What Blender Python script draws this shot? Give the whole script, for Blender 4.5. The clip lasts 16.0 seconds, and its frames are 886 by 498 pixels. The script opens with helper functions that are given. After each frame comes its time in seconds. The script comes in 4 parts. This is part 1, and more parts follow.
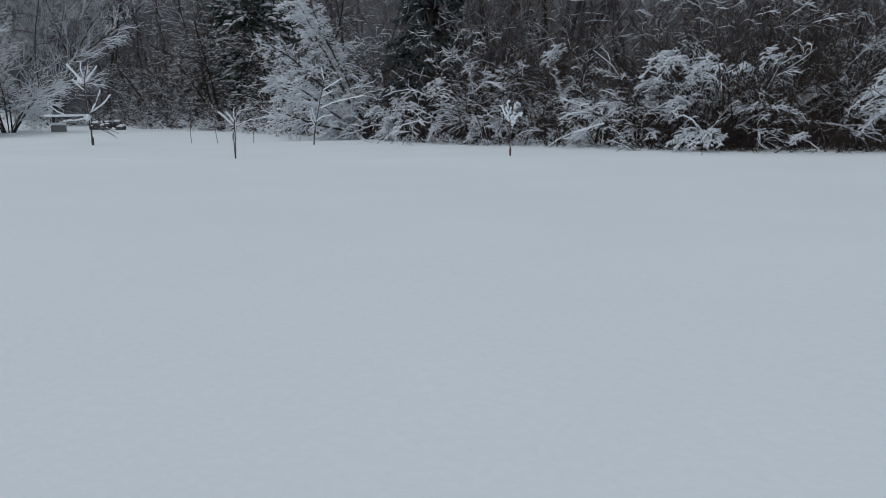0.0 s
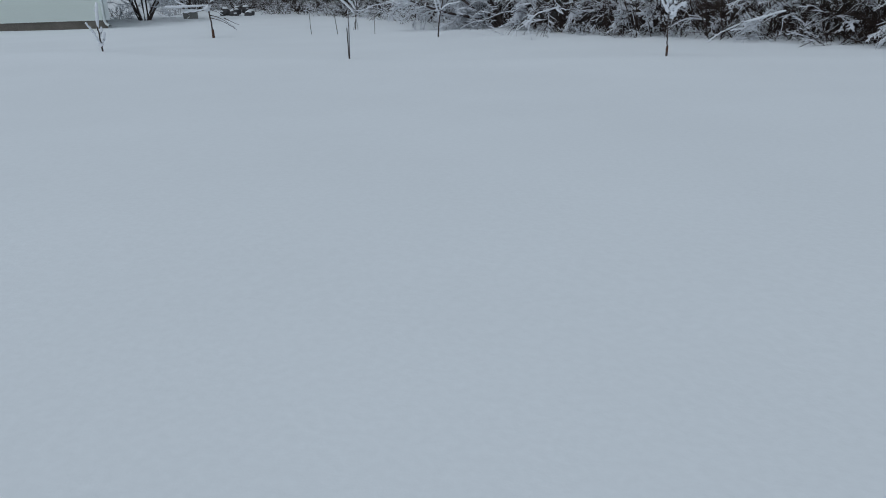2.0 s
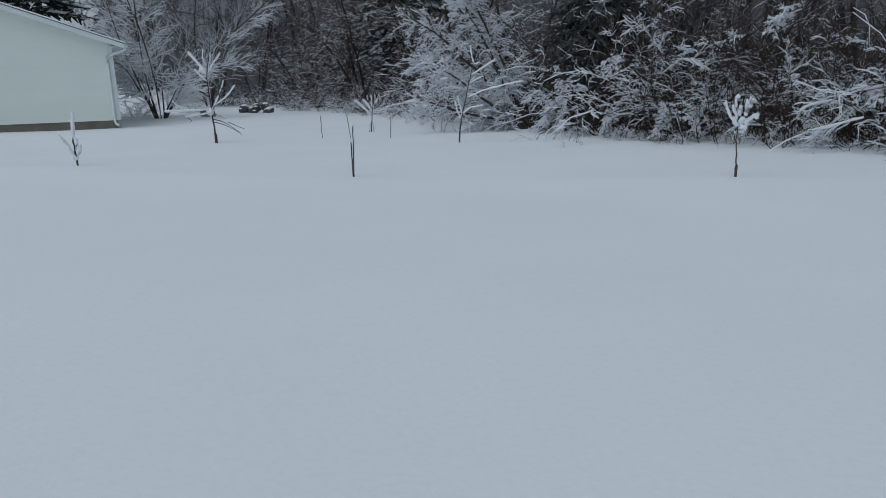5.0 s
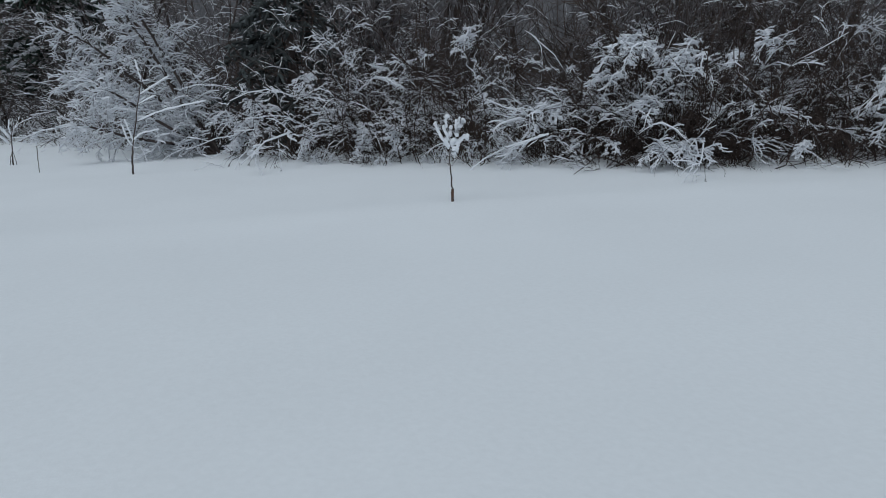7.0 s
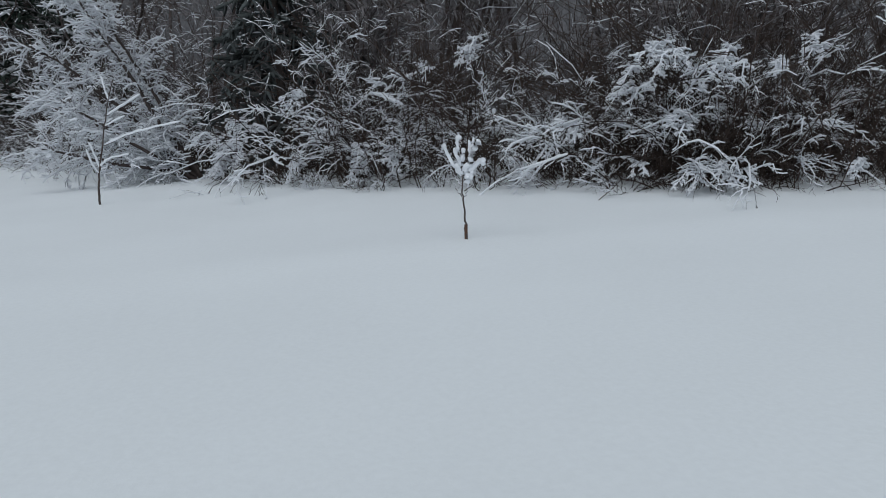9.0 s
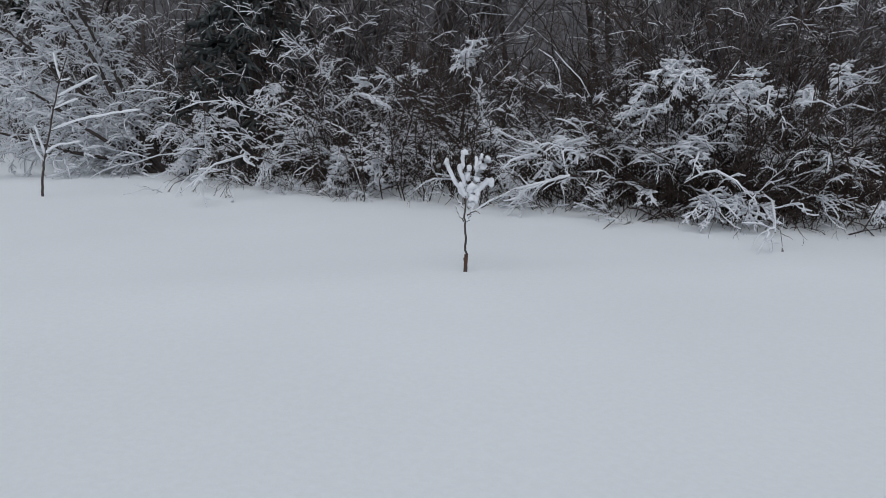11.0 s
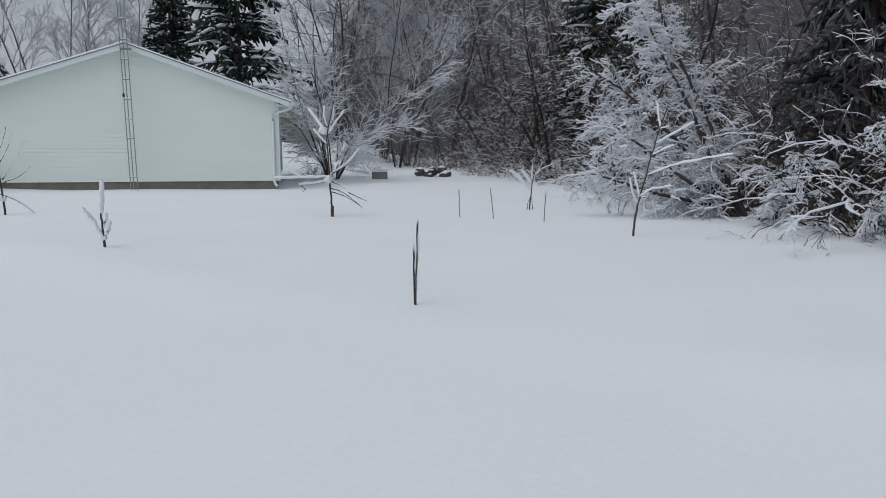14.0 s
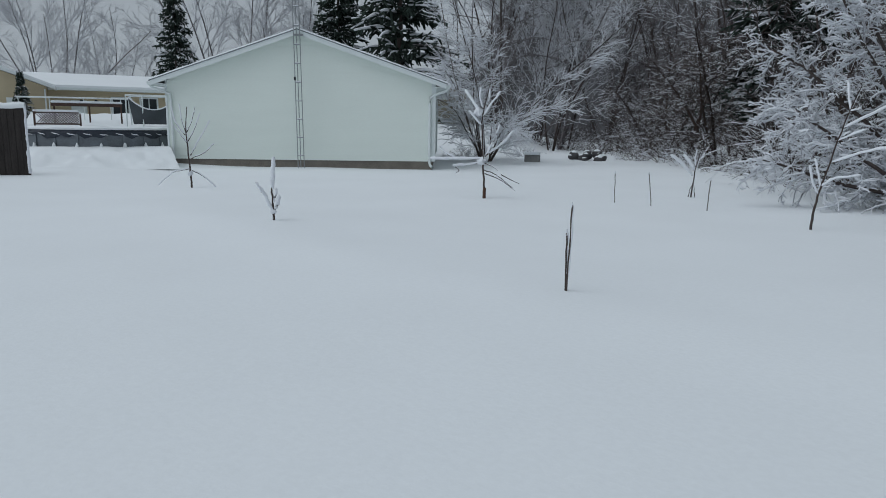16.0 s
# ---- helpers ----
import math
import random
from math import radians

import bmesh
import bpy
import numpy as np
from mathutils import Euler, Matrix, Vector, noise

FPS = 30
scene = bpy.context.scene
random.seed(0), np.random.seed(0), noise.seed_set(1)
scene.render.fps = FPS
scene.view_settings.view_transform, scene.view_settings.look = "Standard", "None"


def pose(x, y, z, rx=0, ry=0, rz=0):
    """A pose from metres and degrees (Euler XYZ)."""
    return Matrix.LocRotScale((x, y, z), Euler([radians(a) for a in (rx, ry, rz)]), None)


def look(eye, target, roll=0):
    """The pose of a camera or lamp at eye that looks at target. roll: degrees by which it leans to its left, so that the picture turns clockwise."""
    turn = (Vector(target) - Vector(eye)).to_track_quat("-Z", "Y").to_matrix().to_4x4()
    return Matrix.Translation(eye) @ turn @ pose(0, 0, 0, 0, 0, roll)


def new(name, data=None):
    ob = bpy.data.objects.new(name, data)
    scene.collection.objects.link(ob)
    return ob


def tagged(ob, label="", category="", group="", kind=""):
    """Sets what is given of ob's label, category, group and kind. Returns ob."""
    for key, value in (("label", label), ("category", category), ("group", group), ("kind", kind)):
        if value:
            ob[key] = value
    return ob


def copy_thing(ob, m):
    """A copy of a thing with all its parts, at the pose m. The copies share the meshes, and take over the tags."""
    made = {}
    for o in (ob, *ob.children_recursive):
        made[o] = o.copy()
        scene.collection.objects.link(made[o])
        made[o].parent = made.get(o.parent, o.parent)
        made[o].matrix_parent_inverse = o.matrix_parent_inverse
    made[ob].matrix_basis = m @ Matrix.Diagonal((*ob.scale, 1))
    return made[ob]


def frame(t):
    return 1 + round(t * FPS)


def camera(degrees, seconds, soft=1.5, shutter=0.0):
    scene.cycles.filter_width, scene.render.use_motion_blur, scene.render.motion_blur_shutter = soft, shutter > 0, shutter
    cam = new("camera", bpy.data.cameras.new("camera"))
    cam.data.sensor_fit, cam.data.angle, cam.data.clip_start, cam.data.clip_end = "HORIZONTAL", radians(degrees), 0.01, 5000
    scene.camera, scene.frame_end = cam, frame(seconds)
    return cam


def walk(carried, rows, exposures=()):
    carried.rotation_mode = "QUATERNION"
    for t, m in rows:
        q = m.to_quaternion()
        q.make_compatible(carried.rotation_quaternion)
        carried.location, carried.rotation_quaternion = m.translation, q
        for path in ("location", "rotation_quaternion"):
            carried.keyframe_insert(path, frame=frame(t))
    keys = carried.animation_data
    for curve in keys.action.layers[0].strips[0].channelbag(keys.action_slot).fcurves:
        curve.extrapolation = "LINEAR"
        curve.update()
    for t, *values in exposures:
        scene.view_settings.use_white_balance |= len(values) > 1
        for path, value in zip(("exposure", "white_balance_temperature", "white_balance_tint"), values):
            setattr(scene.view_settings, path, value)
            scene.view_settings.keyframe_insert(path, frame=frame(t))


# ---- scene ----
cam = camera(65.9, 16.0, 0.9)
PATH = [
    (0, (0.225, 0.663, 0.824), (0.315, 2.622, 0.432), 0.0),
    (0.5, (0.32, 1.054, 0.871), (0.233, 3.004, 0.437), 1.0),
    (0.8, (0.281, 1.287, 0.9), (0.097, 3.212, 0.39), -0.5),
    (1, (0.236, 1.391, 0.933), (0.173, 3.284, 0.289), -2.3),
    (1.5, (0.209, 1.674, 1.0), (0.173, 3.566, 0.352), -2.4),
    (2, (0.191, 2.063, 1.047), (-0.081, 3.912, 0.336), -0.9),
    (2.4, (0.069, 2.312, 1.121), (-0.178, 4.146, 0.361), -1.8),
    (2.5, (0.041, 2.376, 1.138), (-0.137, 4.242, 0.44), -0.9),
    (3, (0.055, 2.718, 1.211), (-0.167, 4.593, 0.551), 0.4),
    (3.5, (0.121, 3.092, 1.245), (-0.197, 4.989, 0.7), 0.4),
    (3.7, (0.115, 3.243, 1.245), (-0.262, 5.159, 0.811), -0.4),
    (5.8, (-0.138, 4.711, 1.288), (-0.448, 6.623, 0.789), -1.3),
    (6, (-0.089, 4.85, 1.266), (-0.365, 6.787, 0.852), -0.3),
    (6.5, (-0.049, 5.194, 1.273), (-0.037, 7.152, 0.863), 0.4),
    (6.9, (-0.12, 5.455, 1.272), (0.387, 7.34, 0.834), -0.7),
    (7, (-0.133, 5.514, 1.275), (0.37, 7.398, 0.832), -1.3),
    (7.5, (-0.14, 5.834, 1.286), (0.451, 7.716, 0.959), -2.0),
    (8, (0.011, 6.15, 1.253), (0.531, 8.043, 0.867), -0.3),
    (8.5, (0.068, 6.486, 1.26), (0.639, 8.359, 0.853), -2.1),
    (8.7, (0.084, 6.652, 1.28), (0.604, 8.542, 0.882), -2.1),
    (10.8, (0.092, 7.837, 1.274), (0.673, 9.709, 0.878), 0.4),
    (11, (0.137, 7.92, 1.289), (0.745, 9.788, 0.911), 2.1),
    (11.5, (0.124, 8.102, 1.273), (0.704, 9.964, 0.831), 0.8),
    (12, (0.031, 8.28, 1.3), (0.705, 10.121, 0.905), -2.0),
    (12.5, (-0.068, 8.312, 1.33), (0.26, 10.256, 0.991), -0.5),
    (12.7, (-0.099, 8.362, 1.342), (-0.098, 10.337, 1.024), 0.4),
    (12.8, (-0.097, 8.348, 1.34), (-0.28, 10.316, 1.033), 0.9),
    (12.9, (-0.119, 8.349, 1.345), (-0.452, 10.297, 1.033), 0.8),
    (13, (-0.133, 8.339, 1.345), (-0.616, 10.257, 1.048), 1.0),
    (13.2, (-0.154, 8.334, 1.33), (-0.874, 10.172, 1.006), 0.8),
    (13.5, (-0.125, 8.327, 1.334), (-0.981, 10.108, 1.023), 0.3),
    (14, (-0.145, 8.332, 1.337), (-1.052, 10.089, 1.038), 0.2),
    (14.5, (-0.141, 8.335, 1.338), (-1.026, 10.099, 1.016), 0.4),
    (15, (-0.183, 8.32, 1.339), (-1.162, 10.025, 0.975), 0.1),
    (15.5, (-0.24, 8.349, 1.319), (-1.513, 9.855, 0.984), 0.4),
    (16, (-0.206, 8.371, 1.324), (-1.467, 9.883, 0.973), 0.7),
]
EXPOSURE = [(0, -0.12, 6200, 10), (3.5, -0.28, 5950, 10), (7.0, -0.06, 6200, 10), (8.5, 0.0, 6300, 10), (11.0, 0.07, 6480, 14), (12.4, 0.06, 6480, 14), (13.1, 0.17, 6480, 14), (14.5, 0.1, 6430, 13), (16.0, -0.02, 6250, 10)]
walk(cam, [(t, look(eye, target, roll)) for t, eye, target, roll in PATH], EXPOSURE)

# ---- overcast winter light ----
world = bpy.data.worlds.new("overcast_sky")
scene.world = world
world.use_nodes = True
wn, wl = world.node_tree.nodes, world.node_tree.links
sky = wn.new("ShaderNodeTexSky")
sky.sky_type, sky.sun_disc = "NISHITA", False
sky.sun_elevation, sky.sun_rotation = radians(55), radians(200)
hsv = wn.new("ShaderNodeHueSaturation")
hsv.inputs["Saturation"].default_value = 0.25
cloud = wn.new("ShaderNodeMixRGB")
cloud.inputs["Fac"].default_value = 0.82
cloud.inputs["Color2"].default_value = (4.2, 4.72, 5.1, 1)
wl.new(sky.outputs["Color"], hsv.inputs["Color"])
wl.new(hsv.outputs["Color"], cloud.inputs["Color1"])
wl.new(cloud.outputs["Color"], wn["Background"].inputs["Color"])
wn["Background"].inputs["Strength"].default_value = 0.077
sun = new("sun", bpy.data.lights.new("sun", "SUN"))
sun.data.energy, sun.data.angle, sun.data.color = 1.0, radians(60), (0.95, 0.98, 1.0)
sun.matrix_world = look((-8, -6, 22), (0, 8, 0))


# ---- materials ----
def mat(name, color, rough=0.8, vary=0.25, scale=8.0, fine=60.0, bump=0.2, metal=0.0, island=0.0, stretch=(1, 1, 1), space="Object", bump_dist=0.01):
    m = bpy.data.materials.new(name)
    m.use_nodes = True
    n, l = m.node_tree.nodes, m.node_tree.links
    b = n["Principled BSDF"]
    b.inputs["Roughness"].default_value, b.inputs["Metallic"].default_value = rough, metal
    b.inputs["Specular IOR Level"].default_value = 0.25
    tc, mp = n.new("ShaderNodeTexCoord"), n.new("ShaderNodeMapping")
    mp.inputs["Scale"].default_value = stretch
    l.new(tc.outputs[space], mp.inputs["Vector"])
    big, small = n.new("ShaderNodeTexNoise"), n.new("ShaderNodeTexNoise")
    for t, s in ((big, scale), (small, fine)):
        t.inputs["Scale"].default_value, t.inputs["Detail"].default_value = s, 6
        l.new(mp.outputs["Vector"], t.inputs["Vector"])
    add = n.new("ShaderNodeMath")
    add.operation = "ADD"
    l.new(big.outputs["Fac"], add.inputs[0])
    l.new(small.outputs["Fac"], add.inputs[1])
    value = add.outputs[0]
    if island:
        geo, mul, add2 = n.new("ShaderNodeNewGeometry"), n.new("ShaderNodeMath"), n.new("ShaderNodeMath")
        mul.operation, add2.operation = "MULTIPLY_ADD", "ADD"
        l.new(geo.outputs["Random Per Island"], mul.inputs[0])
        mul.inputs[1].default_value, mul.inputs[2].default_value = island, -island / 2
        l.new(value, add2.inputs[0])
        l.new(mul.outputs[0], add2.inputs[1])
        value = add2.outputs[0]
    ramp = n.new("ShaderNodeMapRange")
    ramp.inputs["From Min"].default_value, ramp.inputs["From Max"].default_value = 0.6, 1.4
    ramp.inputs["To Min"].default_value, ramp.inputs["To Max"].default_value = 1 - vary, 1 + vary
    l.new(value, ramp.inputs["Value"])
    mix = n.new("ShaderNodeVectorMath")
    mix.operation = "SCALE"
    mix.inputs[0].default_value = color[:3]
    l.new(ramp.outputs["Result"], mix.inputs["Scale"])
    l.new(mix.outputs["Vector"], b.inputs["Base Color"])
    if bump:
        bp = n.new("ShaderNodeBump")
        bp.inputs["Strength"].default_value, bp.inputs["Distance"].default_value = bump, bump_dist
        l.new(add.outputs[0], bp.inputs["Height"])
        l.new(bp.outputs["Normal"], b.inputs["Normal"])
    return m


M_SNOW = mat("snow", (0.84, 0.87, 0.887), 0.75, 0.035, 0.5, 30, 0.16, bump_dist=0.012)
M_SNOWTWIG = mat("twig_snow", (0.78, 0.80, 0.84), 0.8, 0.10, 3, 40, 0.3, island=0.5)
M_RIME = mat("rime_coated_twig", (0.175, 0.162, 0.165), 0.9, 0.35, 2, 30, 0.2, island=1.0)
M_ARCH = mat("lightly_rimed_twig", (0.10, 0.086, 0.082), 0.9, 0.45, 2, 30, 0.2, island=1.2)
M_ROCK = mat("dark_rock", (0.085, 0.083, 0.085), 0.9, 0.4, 5, 40, 0.4)
M_PALE = mat("thickly_rimed_twig", (0.52, 0.53, 0.56), 0.85, 0.3, 2, 30, 0.2, island=0.7)
M_CEDAR = mat("grey_green_foliage", (0.07, 0.08, 0.08), 0.85, 0.4, 2, 20, 0.2, island=1.0)
M_TAN = mat("tan_shed_wall", (0.26, 0.24, 0.19), 0.8, 0.1, 2, 30, 0.1)
M_BARK = mat("bark", (0.075, 0.06, 0.055), 0.9, 0.4, 6, 50, 0.5, island=0.5)
M_BROWN = mat("brown_twig", (0.052, 0.037, 0.031), 0.9, 0.4, 3, 40, 0.3, island=1.0)
M_SIDING = mat("white_vinyl_siding", (0.80, 0.86, 0.81), 0.5, 0.03, 1.2, 25, 0.05, stretch=(0.4, 0.4, 2))
M_TRIM = mat("white_trim", (0.72, 0.77, 0.77), 0.45, 0.04, 2, 30, 0.05)
M_CONCRETE = mat("weathered_concrete", (0.20, 0.18, 0.155), 0.9, 0.3, 3, 30, 0.3)
M_STEEL = mat("galvanised_steel", (0.30, 0.32, 0.33), 0.5, 0.2, 6, 60, 0.1, metal=0.5)
M_NEEDLE = mat("dark_needles", (0.030, 0.045, 0.036), 0.8, 0.5, 2, 20, 0.2, island=1.0)
M_GUARD = mat("brown_tree_guard", (0.10, 0.052, 0.036), 0.7, 0.3, 12, 60, 0.3)
M_STAKE = mat("grey_wooden_stake", (0.22, 0.21, 0.20), 0.8, 0.3, 12, 60, 0.3)
M_FENCE = mat("weathered_dark_fence_wood", (0.038, 0.033, 0.031), 0.85, 0.5, 2.5, 30, 0.5, stretch=(4, 4, 0.6))
M_CREAM = mat("cream_siding", (0.52, 0.44, 0.30), 0.6, 0.06, 1.5, 30, 0.1)
M_GLASS = mat("dark_window_glass", (0.03, 0.035, 0.04), 0.08, 0.1, 1, 5, 0)
M_POOL = mat("grey_pool_wall", (0.16, 0.18, 0.20), 0.5, 0.3, 2, 20, 0.2)
M_TARP = mat("dark_blue_tarp", (0.035, 0.042, 0.055), 0.45, 0.4, 2, 12, 0.5, bump_dist=0.04)
M_NET = mat("grey_safety_net", (0.075, 0.085, 0.095), 0.8, 0.2, 2, 40, 0.2)
M_DECK = mat("brown_deck_wood", (0.085, 0.055, 0.046), 0.8, 0.3, 3, 30, 0.3)
M_WOODS = mat("far_woods_bark", (0.13, 0.128, 0.134), 0.95, 0.6, 1.2, 9, 0.6, stretch=(1, 1, 0.35), bump_dist=0.2)
M_STONE = mat("grey_stone", (0.22, 0.22, 0.21), 0.9, 0.3, 3, 30, 0.5)


# ---- mesh tools ----
def mesh_of(name, verts, faces, material, smooth=False):
    me = bpy.data.meshes.new(name)
    me.from_pydata([tuple(v) for v in verts], [], faces)
    me.materials.append(material)
    if smooth:
        me.polygons.foreach_set("use_smooth", np.ones(len(me.polygons), bool))
    me.update()
    return me


def tube_mesh(name, sets, material):
    """One mesh of tapered tubes; sets: (paths N x K x 3, radii N x K, sides)."""
    vs, fs, base = [], [], 0
    for P, R, S in sets:
        N, K = P.shape[:2]
        if N == 0:
            continue
        T = np.gradient(P, axis=1)
        T /= np.linalg.norm(T, axis=2, keepdims=True) + 1e-9
        ref = np.where(np.abs(T[..., 2:3]) > 0.9, np.array([1.0, 0, 0]), np.array([0, 0, 1.0]))
        A = np.cross(T, ref)
        A /= np.linalg.norm(A, axis=2, keepdims=True) + 1e-9
        B = np.cross(T, A)
        a = np.arange(S) * 2 * np.pi / S
        V = P[:, :, None] + R[:, :, None, None] * (A[:, :, None] * np.cos(a)[:, None] + B[:, :, None] * np.sin(a)[:, None])
        vs.append(V.reshape(-1, 3))
        i = np.arange(N * K * S).reshape(N, K, S) + base
        j = np.roll(i, -1, axis=2)
        fs.append(np.stack([i[:, :-1], j[:, :-1], j[:, 1:], i[:, 1:]], -1).reshape(-1, 4))
        base += N * K * S
    me = bpy.data.meshes.new(name)
    V, F = np.concatenate(vs), np.concatenate(fs)
    me.vertices.add(len(V))
    me.vertices.foreach_set("co", V.astype(np.float32).ravel())
    me.loops.add(F.size)
    me.loops.foreach_set("vertex_index", F.astype(np.int32).ravel())
    me.polygons.add(len(F))
    me.polygons.foreach_set("loop_start", np.arange(0, F.size, 4, dtype=np.int32))
    me.polygons.foreach_set("use_smooth", np.ones(len(F), bool))
    me.materials.append(material)
    me.update(calc_edges=True)
    return me


def part(name, data, parent, label="", material=None):
    """A mesh, or a bmesh with its material, as one part under a thing."""
    if isinstance(data, bmesh.types.BMesh):
        me = bpy.data.meshes.new(name)
        data.to_mesh(me)
        data.free()
        me.materials.append(material)
        data = me
    ob = new(name, data)
    ob.parent = parent
    return tagged(ob, label)


def thing(name, at=(0, 0, 0), turn=0.0, label="", category="", group="", kind=""):
    ob = new(name)
    ob.matrix_basis = pose(*at, 0, 0, turn)
    ob.empty_display_size = 0.2
    return tagged(ob, label, category, group, kind)


def box(bm, x0, x1, y0, y1, z0, z1, bevel=0.0, m=None):
    mm = Matrix.Translation(((x0 + x1) / 2, (y0 + y1) / 2, (z0 + z1) / 2)) @ Matrix.Diagonal((x1 - x0, y1 - y0, z1 - z0, 1))
    made = bmesh.ops.create_cube(bm, size=1, matrix=(m or Matrix()) @ mm)
    if bevel:
        es = {e for v in made["verts"] for e in v.link_edges}
        bmesh.ops.bevel(bm, geom=list(es), offset=bevel, segments=2, affect="EDGES")
    return bm


def boxed(*args, **kw):
    return box(bmesh.new(), *args, **kw)


def prism(points, y0, y1):
    """A solid with an outline in x and z, from y0 to y1."""
    n = len(points)
    v = [(x, y0, z) for x, z in points] + [(x, y1, z) for x, z in points]
    f = [tuple(range(n)), tuple(range(2 * n - 1, n - 1, -1))] + [(i, i + n, (i + 1) % n + n, (i + 1) % n) for i in range(n)]
    return v, f


# ---- growth of twigs ----
def grow(rng, p, d, L, K, wob, droop):
    p, d = p.copy(), d / (np.linalg.norm(d, axis=1, keepdims=True) + 1e-9)
    out, step = [p.copy()], (L / (K - 1))[:, None]
    for k in range(K - 1):
        d = d + rng.normal(0, wob, d.shape)
        d[:, 2] -= droop * (0.4 + k / K)
        d /= np.linalg.norm(d, axis=1, keepdims=True) + 1e-9
        p = p + d * step
        out.append(p.copy())
    return np.stack(out, 1)


def kids(rng, P, n, t0, t1, spread, lift, length, K, wob, droop, fan=0.0):
    """n side shoots on each path of P."""
    N, KP = P.shape[:2]
    who = np.repeat(np.arange(N), n)
    t = rng.uniform(t0, t1, len(who)) * (KP - 1)
    i = np.minimum(t.astype(int), KP - 2)
    f = (t - i)[:, None]
    a, b = P[who, i], P[who, i + 1]
    d = (b - a) / (np.linalg.norm(b - a, axis=1, keepdims=True) + 1e-9)
    side = rng.normal(0, 1, d.shape)
    side -= d * (side * d).sum(1, keepdims=True)
    side /= np.linalg.norm(side, axis=1, keepdims=True) + 1e-9
    if fan:
        flat = np.stack([-d[:, 1], d[:, 0], 0 * d[:, 0]], 1) * np.where(rng.random(len(who)) < 0.5, -1, 1)[:, None]
        side = side * (1 - fan) + flat * fan
    side[:, 2] += lift
    L = length * rng.uniform(0.5, 1.3, len(who)) * (1.1 - 0.6 * t / (KP - 1))
    return grow(rng, a + (b - a) * f, d * (1 - spread) + side * spread, L, K, wob, droop)


def taper(P, r0, r1):
    return np.tile(np.linspace(r0, r1, P.shape[1]), (P.shape[0], 1))


def clump(P, freq=3.0):
    """A smooth field from 0 to 1 that gathers snow into clumps."""
    x, y, z = P[..., 0] * freq, P[..., 1] * freq, P[..., 2] * freq
    f = np.sin(x + 1.7 * np.sin(y * 0.7)) + np.sin(y * 1.1 + 1.3 * np.sin(z)) + np.sin(z * 1.2 + 1.1 * np.sin(x * 0.8))
    return np.clip(0.5 + f * 0.4, 0, 1)


def snow_on(rng, P, r, keep=1.0, sink=0.3, freq=0.0, pick=None):
    """Snow lying along the upper side of twigs, thickest where they lie flat."""
    c = clump(P.mean(1), freq) if freq else np.full(P.shape[0], 0.5)
    if pick is None:
        pick = rng.random(P.shape[0]) < keep * (c * 2 if freq else 1)
    P, c = P[pick], c[pick]
    T = np.gradient(P, axis=1)
    T /= np.linalg.norm(T, axis=2, keepdims=True) + 1e-9
    flat = np.clip(1 - np.abs(T[..., 2]) ** 2, 0.25, 1)
    R = r * flat * rng.uniform(0.7, 1.3, P.shape[:2]) * rng.uniform(0.7, 1.2, (P.shape[0], 1)) * (0.55 + 0.9 * c)[:, None]
    R[:, -1] *= 0.75
    R[:, 0] *= 0.8
    R *= 0.85
    Q = P.copy()
    Q[..., 2] += R * sink
    return Q, R


# ---- ground ----
def step(a, b, v):
    k = np.clip((v - a) / (b - a), 0, 1)
    return k * k * (3 - 2 * k)


def ground_z(x, y):
    """The snow surface: nearly level, rising towards the house and to the thicket."""
    z = -0.012 + 0.004 * np.clip(x - 1, 0, 10) + 0.03 * np.exp(-(((x - 2) / 1.6) ** 2 + ((y - 13) / 1.2) ** 2))
    bank = y - (12.9 + 0.012 * (x + 3) ** 2 * (x < -3))
    z = z + 0.03 * np.exp(-((bank - 0.1) / 0.5) ** 2) * step(15, 11, np.abs(x))
    z = z + 0.012 * np.sin(x * 0.55 + y * 0.23) * np.sin(y * 0.41 - x * 0.13) + 0.008 * np.sin(x * 1.3 + 1) * np.sin(y * 1.1)
    z = z - 0.02 * np.clip(5 - y, 0, 12)
    z = z - 0.08 * np.exp(-(((x + 15.5) / 3.5) ** 2 + ((y - 25.7) / 3.5) ** 2)) - 0.10 * np.exp(-(((x + 22) / 3.5) ** 2 + ((y - 20) / 3.5) ** 2))
    z = z + 0.10 * np.exp(-(((x + 8) / 2.6) ** 2 + ((y - 13.6) / 2.2) ** 2))
    # the rise behind the yard tree, up to the far shed
    turn, far = np.degrees(np.arctan2(-(x + 0.15), y - 8.3)), np.hypot(x + 0.15, y - 8.3)
    z = z + 1.55 * step(32, 46, far) * step(31, 36, turn) * step(46, 42.5, turn)
    away, across = -0.9225 * (x + 0.32) + 0.386 * (y - 8.4), 0.386 * (x + 0.32) + 0.9225 * (y - 8.4)
    return z + 0.55 * step(22.5, 29, away) * step(6.5, 2.5, across) + 0.10 * step(15, 18, away) * step(3, 0, across)


def gz(x, y):
    return float(ground_z(np.float64(x), np.float64(y)))


